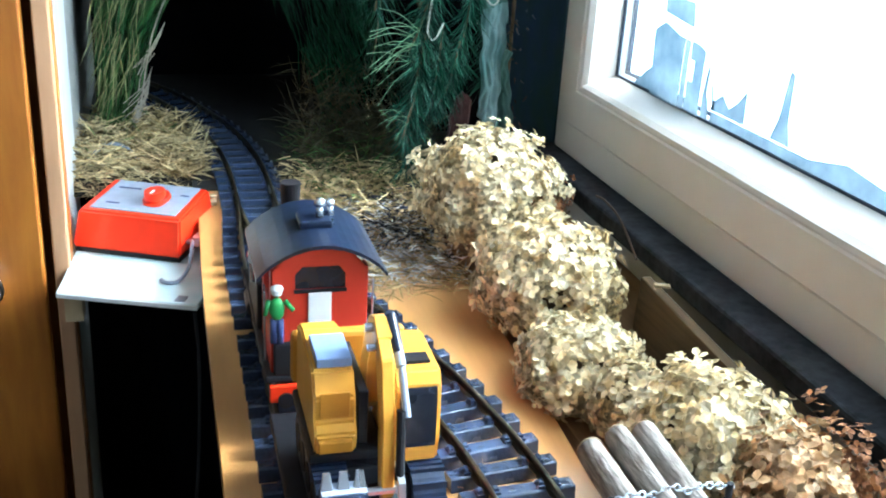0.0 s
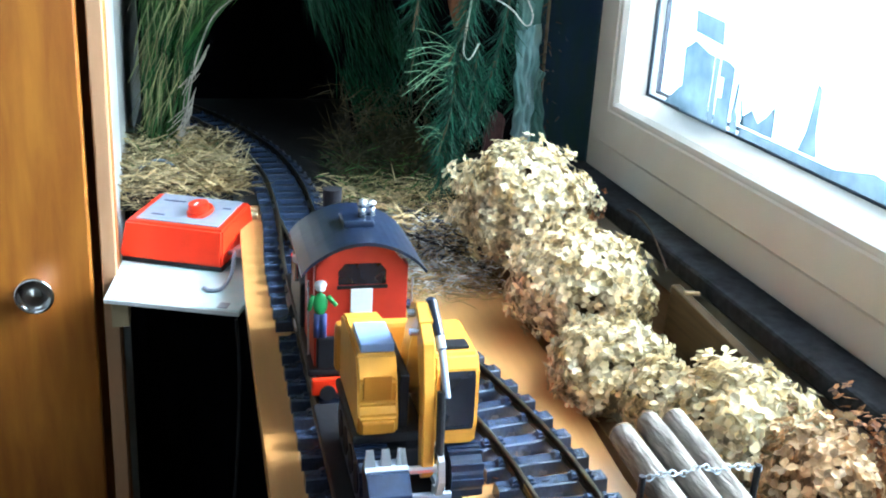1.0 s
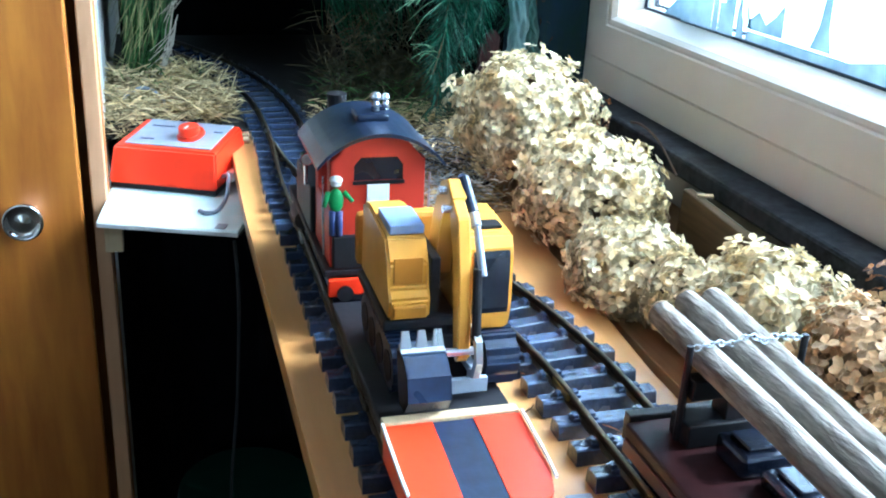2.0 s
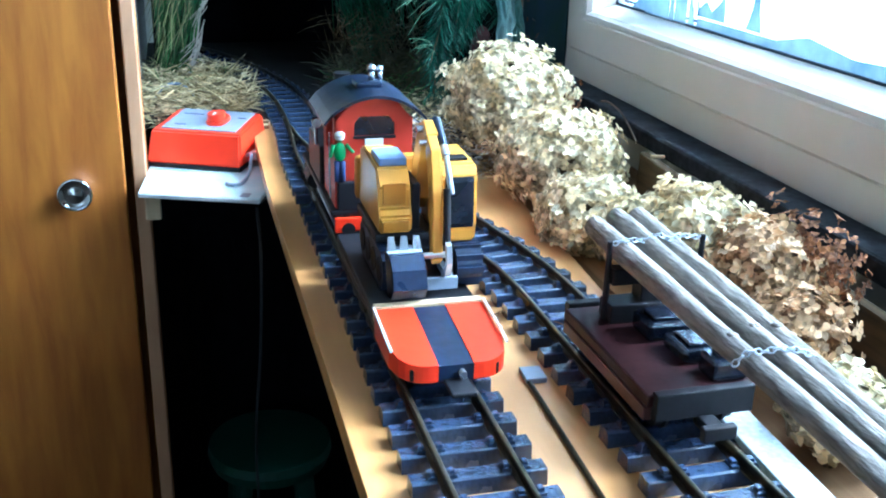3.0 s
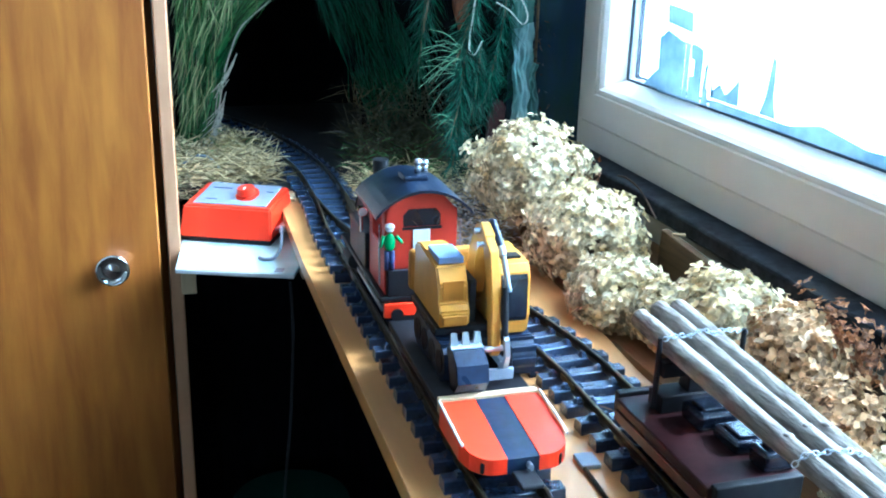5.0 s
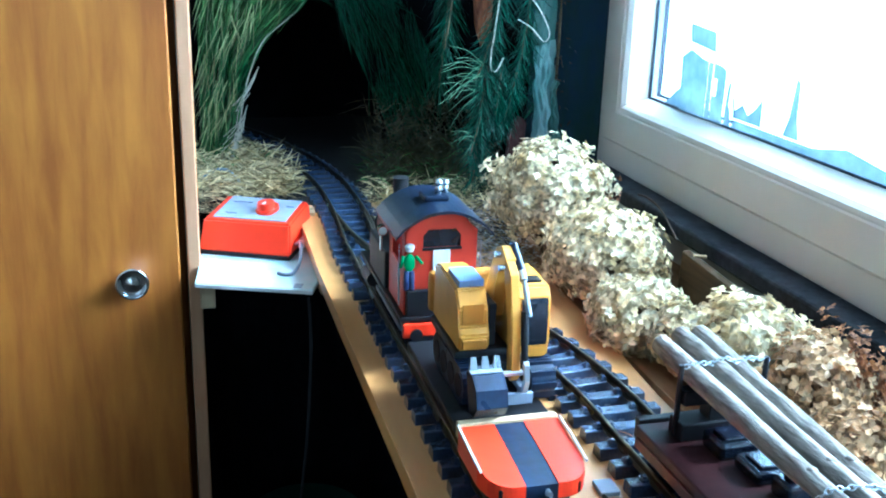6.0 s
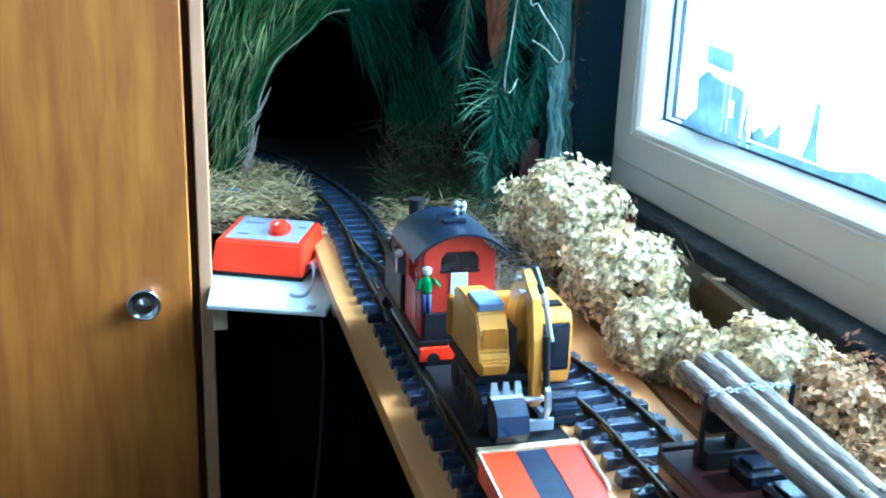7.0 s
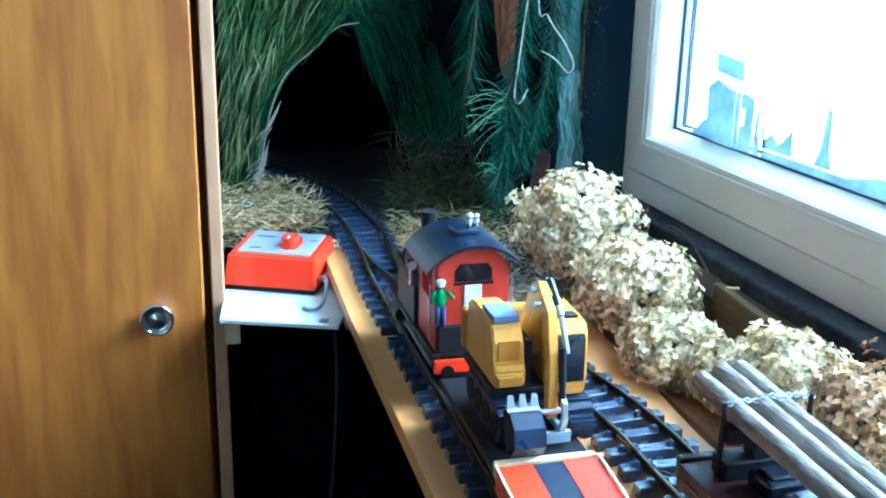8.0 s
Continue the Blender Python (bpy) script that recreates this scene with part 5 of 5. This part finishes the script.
def spray(t, a, b, n, length, width, material, seed, spread=0.9, name="needles", droop=0.15):
    """Needles set round a twig from a to b."""
    r2 = random.Random(seed)
    a, b = Vector(a), Vector(b)
    axis = (b - a).normalized()
    out = []
    for i in range(n):
        f = r2.random()
        side = Vector((r2.gauss(0, 1), r2.gauss(0, 1), r2.gauss(0, 1)))
        side = (side - axis * side.dot(axis)).normalized()
        out.append((a + (b - a) * f, axis * r2.uniform(0.2, 0.9) + side * spread * r2.uniform(0.5, 1.1) + Vector((0, 0, -droop)), length * r2.uniform(0.35, 1.25), width * r2.uniform(0.7, 1.4), droop * r2.uniform(0, 1.6)))
    ob = new(name, blades(name, out, material))
    ob.parent = t
    tagged(ob, kind="stuff")


def pine_branch(points, n, length, seed, label, material=None, pale=0, r=0.0017, width=0.0012, droop=0.15):
    t = thing("pine_branch", SHIFT, label, "pine branch", "hanging pine branches")
    pts = smooth_line(points, 6)
    bm = bmesh.new()
    tube(bm, pts, r, 7)
    part("twig", bm, TWIG, t)
    k = len(pts) - 1
    for i, (a, b) in enumerate(zip(pts, pts[1:])):
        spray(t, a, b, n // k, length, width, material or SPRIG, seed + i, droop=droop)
    if pale:
        a, b = pts[-3], pts[-1]
        spray(t, a, b, pale, length * 1.15, 0.0017, NEEDLEPALE, seed + 99, spread=0.75, droop=droop)
    return t


DARKB = "dark green pine branch hanging in shade over the tunnel"
random.seed(5)
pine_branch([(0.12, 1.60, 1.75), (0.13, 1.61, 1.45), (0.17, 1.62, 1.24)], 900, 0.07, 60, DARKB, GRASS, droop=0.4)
# this deep branch takes the green with shade mixed in
pine_branch([(0.48, 1.54, 1.75), (0.42, 1.54, 1.42), (0.37, 1.54, 1.22), (0.35, 1.54, 1.02)], 1000, 0.06, 80, DARKB, NEEDLESHADE, droop=0.35)
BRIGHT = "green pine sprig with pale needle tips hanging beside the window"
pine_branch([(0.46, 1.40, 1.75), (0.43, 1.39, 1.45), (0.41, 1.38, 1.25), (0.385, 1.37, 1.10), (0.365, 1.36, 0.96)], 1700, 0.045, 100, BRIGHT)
pine_branch([(0.385, 1.375, 1.12), (0.372, 1.365, 1.085), (0.358, 1.36, 1.060)], 150, 0.04, 130, BRIGHT)
pine_branch([(0.380, 1.37, 1.08), (0.372, 1.362, 1.03), (0.366, 1.36, 0.98), (0.362, 1.36, 0.93)], 420, 0.036, 135, BRIGHT)
pine_branch([(0.405, 1.372, 1.09), (0.400, 1.366, 1.03), (0.390, 1.362, 0.98)], 520, 0.034, 137, BRIGHT)
pine_branch([(0.430, 1.372, 1.07), (0.418, 1.366, 1.02), (0.402, 1.362, 0.985)], 420, 0.032, 139, BRIGHT)
pine_branch([(0.372, 1.36, 1.01), (0.360, 1.35, 0.975), (0.350, 1.345, 0.945)], 60, 0.035, 140, BRIGHT)


def needle_fan(root, n, length, seed):
    """Single long needles that spread from the end of a twig."""
    r2 = random.Random(seed)
    t = thing("needle_fan", SHIFT, "fan of long pale green pine needles at a sprig's end", "pine needles")
    for i in range(n):
        a = Vector(root) + Vector((r2.gauss(0, 0.003), r2.gauss(0, 0.003), r2.gauss(0, 0.007)))
        tilt = -0.75 + 1.35 * (i + r2.random()) / n
        ln = length * r2.uniform(0.65, 1.15)
        mid = a + Vector((-math.cos(tilt), -0.25, math.sin(tilt))) * ln * 0.5 + Vector((0, 0, 0.003))
        end = a + Vector((-math.cos(tilt), -0.3 + r2.gauss(0, 0.1), math.sin(tilt) - 0.12)) * ln
        bm = bmesh.new()
        tube(bm, smooth_line([a, mid, end], 4), 0.0005, 5)
        part("needle", bm, NEEDLEPALE, t)


needle_fan((0.366, 1.352, 1.078), 11, 0.066, 300)
needle_fan((0.364, 1.350, 1.045), 6, 0.060, 301)
needle_fan((0.356, 1.345, 0.975), 6, 0.040, 302)
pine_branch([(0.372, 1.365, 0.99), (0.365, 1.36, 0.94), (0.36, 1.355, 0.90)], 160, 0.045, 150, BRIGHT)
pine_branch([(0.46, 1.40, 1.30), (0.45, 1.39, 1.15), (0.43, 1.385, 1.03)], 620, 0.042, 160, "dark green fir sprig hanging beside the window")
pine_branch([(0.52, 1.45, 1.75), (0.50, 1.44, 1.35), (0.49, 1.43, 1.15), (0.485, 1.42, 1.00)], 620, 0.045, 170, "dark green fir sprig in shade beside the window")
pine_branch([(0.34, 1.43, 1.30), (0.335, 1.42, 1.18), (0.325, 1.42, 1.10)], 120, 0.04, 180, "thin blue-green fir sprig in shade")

# bark slab, plastic film and cord
bk = thing("bark_slab", SHIFT, "rough red-brown strip of bark hanging among the pine", "bark")
bm = bmesh.new()
prism(bm, [(0.355, 1.75), (0.402, 1.75), (0.404, 1.45), (0.400, 1.20), (0.396, 1.125), (0.385, 1.105), (0.376, 1.125), (0.366, 1.19), (0.352, 1.40)], 1.41, 1.422, "y")
bmesh.ops.subdivide_edges(bm, edges=list(bm.edges), cuts=3)
for v in bm.verts:
    v.co += noise.noise_vector(v.co * 60) * 0.004
part("slab", bm, BARK, bk)
bk2 = thing("bark_slab", SHIFT, "dark red bark piece behind the cream flower", "bark")
bm = sheet([(0.420, 0.8510), (0.456, 0.8510), (0.452, 0.93), (0.455, 0.985), (0.444, 1.0), (0.430, 0.985), (0.426, 0.94)], 1.385, 1.396)
bmesh.ops.subdivide_edges(bm, edges=list(bm.edges), cuts=4)
for v in bm.verts:
    if v.co.z > 0.86:
        v.co += noise.noise_vector(v.co * 70) * 0.005
part("slab", bm, DARKBARK, bk2)


def film(outline_top, outline_bottom, label, y, n=26, m=40, material=None):
    t = thing("plastic_film", SHIFT, label, "plastic film")
    bm = bmesh.new()
    (x0, z0), (x1, z1) = outline_top
    (x2, z2), (x3, z3) = outline_bottom
    grid = []
    for j in range(m + 1):
        f = j / m
        row = []
        for i in range(n + 1):
            g2 = i / n
            x = (x0 + (x1 - x0) * g2) * (1 - f) + (x2 + (x3 - x2) * g2) * f
            z = (z0 + (z1 - z0) * g2) * (1 - f) + (z2 + (z3 - z2) * g2) * f
            yy = y + 0.014 * noise.noise(Vector((x * 70, z * 14, y))) + 0.007 * noise.noise(Vector((x * 190, z * 60, y)))
            x += 0.007 * noise.noise(Vector((z * 30, y * 9, f * 3)))
            row.append(bm.verts.new((x, yy, z)))
        grid.append(row)
    for a, b in zip(grid, grid[1:]):
        for i in range(n):
            bm.faces.new((a[i], a[i + 1], b[i + 1], b[i]))
    bmesh.ops.solidify(bm, geom=list(bm.faces), thickness=0.0006)
    part("film", bm, material or FILM, t, smooth=True)


film([(0.445, 1.75), (0.500, 1.75)], [(0.462, 1.10), (0.500, 1.09)], "crumpled teal plastic film hanging from above", 1.40)
film([(0.462, 1.11), (0.497, 1.12)], [(0.463, 0.965), (0.492, 0.945)], "crumpled pale plastic film above the flowers", 1.385, material=FILMPALE)
film([(0.492, 1.06), (0.512, 1.05)], [(0.495, 0.93), (0.525, 0.925)], "dark teal plastic film beside the window", 1.405)

cd = thing("cord", SHIFT, "white twisted cord hanging in a loop before the pine", "cord")


def twisted(knots):
    """Two yarns wound round each other along the knots."""
    pts = smooth_line(knots, 10)
    fine = []
    for a, b in zip(pts, pts[1:]):
        n = max(1, int((b - a).length / 0.0014))
        fine += [a + (b - a) * i / n for i in range(n)]
    for turn in (0, math.pi):
        bm = bmesh.new()
        tube(bm, [p + Vector((math.cos(i * 0.9 + turn), math.sin(i * 0.9 + turn), 0)) * 0.0008 for i, p in enumerate(fine)], 0.00065, 5)
        part("strand", bm, CORD, cd)


twisted([(0.410, 1.372, 1.75), (0.402, 1.365, 1.30), (0.392, 1.36, 1.18), (0.382, 1.355, 1.105), (0.381, 1.352, 1.080), (0.390, 1.352, 1.076), (0.402, 1.354, 1.098)])
twisted([(0.412, 1.368, 1.75), (0.413, 1.36, 1.26), (0.428, 1.352, 1.205), (0.455, 1.345, 1.165), (0.468, 1.34, 1.135), (0.460, 1.34, 1.122), (0.440, 1.345, 1.142), (0.418, 1.352, 1.155)])

# dry stalks by the window corner
pts_rows = []
for i in range(360):
    z = rnd.uniform(0.92, 1.7)
    pts_rows.append(((0.53 + rnd.gauss(0, 0.016), 1.46 + rnd.gauss(0, 0.02), z), (rnd.gauss(0, 0.6), rnd.gauss(0, 0.6), rnd.gauss(-0.3, 0.6)), rnd.uniform(0.006, 0.013), 0.003, 0.1))
ds = thing("dried_stalk", SHIFT, "brown withered stalk with small leaves in the dark corner", "dried plant")
ob = new("leaves", blades("leaves", pts_rows, DARKLEAF))
ob.parent = ds
tagged(ob, kind="stuff")
bm = bmesh.new()
tube(bm, smooth_line([(0.53, 1.46, 0.851), (0.532, 1.46, 1.2), (0.528, 1.46, 1.7)], 8), 0.0025, 6)
part("stem", bm, TWIG, ds)

# moss mounds under the greenery
def mound(name, cx, cy, rx, ry, h, label, seed, material=MOSS):
    bm = bmesh.new()
    n = 26
    grid = []
    for j in range(n + 1):
        row = []
        for i in range(n + 1):
            u, v = -1 + 2 * i / n, -1 + 2 * j / n
            r = math.sqrt(u * u + v * v)
            z = max(0.0, 1 - r * r) * h * (0.75 + 0.5 * noise.noise(Vector((u * 3 + seed, v * 3, 0)))) + 0.004 * noise.noise(Vector((u * 12, v * 12, seed)))
            row.append(bm.verts.new((cx + u * rx, cy + v * ry, TOP + 0.0006 + max(0.0, z))))
        grid.append(row)
    for a, b in zip(grid, grid[1:]):
        for i in range(n):
            bm.faces.new((a[i], a[i + 1], b[i + 1], b[i]))
    bmesh.ops.solidify(bm, geom=list(bm.faces), thickness=0.0005)
    solid(name, bm, material, label, "moss", "stuff", smooth=True)


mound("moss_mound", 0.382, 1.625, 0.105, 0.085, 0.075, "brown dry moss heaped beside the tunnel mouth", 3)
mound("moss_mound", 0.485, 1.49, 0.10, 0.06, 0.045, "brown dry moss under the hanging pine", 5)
mound("moss_mound", 0.030, 1.650, 0.075, 0.068, 0.016, "straw-covered moss behind the controller", 7)


def litter(name, label, count, x0, x1, y0, y1, z, size, material, seed, rise=0.35, avoid=True, widths=(0.0008, 0.002)):
    r2 = random.Random(seed)
    out = []
    while len(out) < count:
        x, y = r2.uniform(x0, x1), r2.uniform(y0, y1)
        if avoid and (abs(x - main_line(y)) < 0.05 or (y < 1.36 and -0.05 < x - side_line(y) < 0.05)):
            continue
        a = r2.uniform(0, 2 * math.pi)
        out.append(((x, y, z + r2.random() ** 2 * 0.03 * rise * 2), (math.cos(a), math.sin(a), r2.uniform(-0.05, 1) * rise), size * r2.uniform(0.4, 1.3), r2.uniform(*widths), r2.uniform(-0.2, 0.5)))
    ob = new(name, blades(name, out, material))
    tagged(ob, label, "straw", kind="stuff")
    return ob


litter("straw", "loose pale straw behind the controller", 2600, -0.046, 0.150, 1.486, 1.76, TOP + 0.004, 0.042, STRAW, 1, 0.6, widths=(0.0010, 0.0034))
litter("straw", "straw hanging over the board's edge behind the controller", 420, -0.048, 0.105, 1.470, 1.482, TOP - 0.016, 0.03, STRAW, 31, 0.6)
litter("straw", "loose pale straw beside the turnout", 1700, 0.236, 0.45, 1.25, 1.49, TOP + 0.003, 0.035, STRAW, 2, 0.5, widths=(0.0010, 0.003))
litter("straw", "thin straw litter on the board beside the siding", 1500, 0.25, 0.398, 1.06, 1.36, TOP + 0.002, 0.028, STRAW, 3, 0.15)
litter("dry_grass", "green and brown dry grass tufts by the tunnel", 520, 0.24, 0.47, 1.40, 1.66, TOP + 0.003, 0.035, GRASS, 4, 0.9)
litter("dry_grass", "green tufts in the straw behind the controller", 90, -0.03, 0.09, 1.54, 1.68, TOP + 0.012, 0.03, GRASS, 6, 0.9)
litter("dry_grass", "brown upright dry grass on the moss beside the tunnel", 900, 0.27, 0.49, 1.53, 1.70, TOP + 0.03, 0.055, BROWNGRASS, 16, 1.6)
litter("dry_grass", "brown and green dry grass before the tunnel screen", 500, 0.245, 0.43, 1.44, 1.60, TOP + 0.008, 0.04, BROWNGRASS, 17, 1.0)
litter("paper_litter", "pale scraps and shavings among the straw beside the turnout", 1500, 0.265, 0.395, 1.08, 1.30, TOP + 0.002, 0.013, PALESCRAP, 23, 0.5)
litter("dark_litter", "dark grey shreds and needles heaped behind the chain", 700, 0.285, 0.41, 1.17, 1.34, TOP + 0.004, 0.022, NAVY, 24, 0.5)
litter("dry_grass", "green tufts in the straw beside the turnout", 160, 0.25, 0.36, 1.30, 1.44, TOP + 0.006, 0.03, GRASS, 25, 0.8)
litter("needle_litter", "few fallen brown needles and petals on the board", 130, 0.212, 0.31, 0.62, 1.0, TOP + 0.001, 0.012, PETALBROWN, 8, 0.15, False)

r3 = random.Random(77)
for i in range(26):
    x, y = r3.uniform(-0.035, 0.105), r3.uniform(1.495, 1.62)
    if abs(x - main_line(y)) < 0.055:
        continue
    t = thing("straw_loop", pose(x, y, TOP + 0.006, 0, 0, r3.uniform(0, 360)), "pale curled straw lying in the heap", "straw", "curled straws")
    bm = bmesh.new()
    w, hh = r3.uniform(0.018, 0.034), r3.uniform(0.010, 0.026)
    tube(bm, smooth_line([(-w, 0, -0.004), (-w * 0.5, r3.gauss(0, 0.006), hh * 0.8), (w * 0.3, r3.gauss(0, 0.006), hh), (w, r3.gauss(0, 0.008), hh * r3.uniform(0.1, 0.6))], 5), r3.uniform(0.0008, 0.0014), 5)
    part("stalk", bm, STRAW, t)

chain([(0.290, 1.242, 0.853), (0.297, 1.212, 0.853), (0.316, 1.190, 0.8535), (0.340, 1.175, 0.853), (0.364, 1.163, 0.853)], link=0.010, wire=0.0012,
      label="silver chain lying among the straw beside the turnout")
wr = thing("black_wire", pose(0, 0, 0), "black wire lying among the straw", "wire")
bm = bmesh.new()
tube(bm, smooth_line([(0.275, 1.317, 0.8535), (0.312, 1.278, 0.860), (0.35, 1.245, 0.856), (0.378, 1.205, 0.8545), (0.397, 1.152, 0.8545)], 8), 0.0036, 8)
part("wire", bm, BLACK, wr)
st = thing("thin_stem", pose(0, 0, 0), "thin dark stem leaning on the sill behind the flowers", "stem")
bm = bmesh.new()
tube(bm, smooth_line([(0.566, 1.140, 0.9305), (0.562, 1.105, 0.936), (0.556, 1.050, 0.933), (0.547, 0.985, 0.9135)], 6), 0.0015, 6)
part("stem", bm, DARKLEAF, st)
tw = thing("twig", pose(0, 0, 0), "small bent dry twig on the board", "twig")
bm = bmesh.new()
tube(bm, smooth_line([(0.235, 0.842, 0.852), (0.245, 0.832, 0.8525), (0.256, 0.832, 0.854), (0.262, 0.838, 0.852)], 6), 0.0012, 6)
part("stem", bm, DEAD, tw)
# end bit of the standing plank, bent outward
pe = thing("plank_offcut", pose(0.537, 0.915, 0.9135, 3, 0, -20), "short pale offcut lying on the plank", "offcut")
part("offcut", boxes((-0.004, 0.012, -0.003, 0.003, 0.0002, 0.003), bevel=0.0006), RAWWOOD, pe)
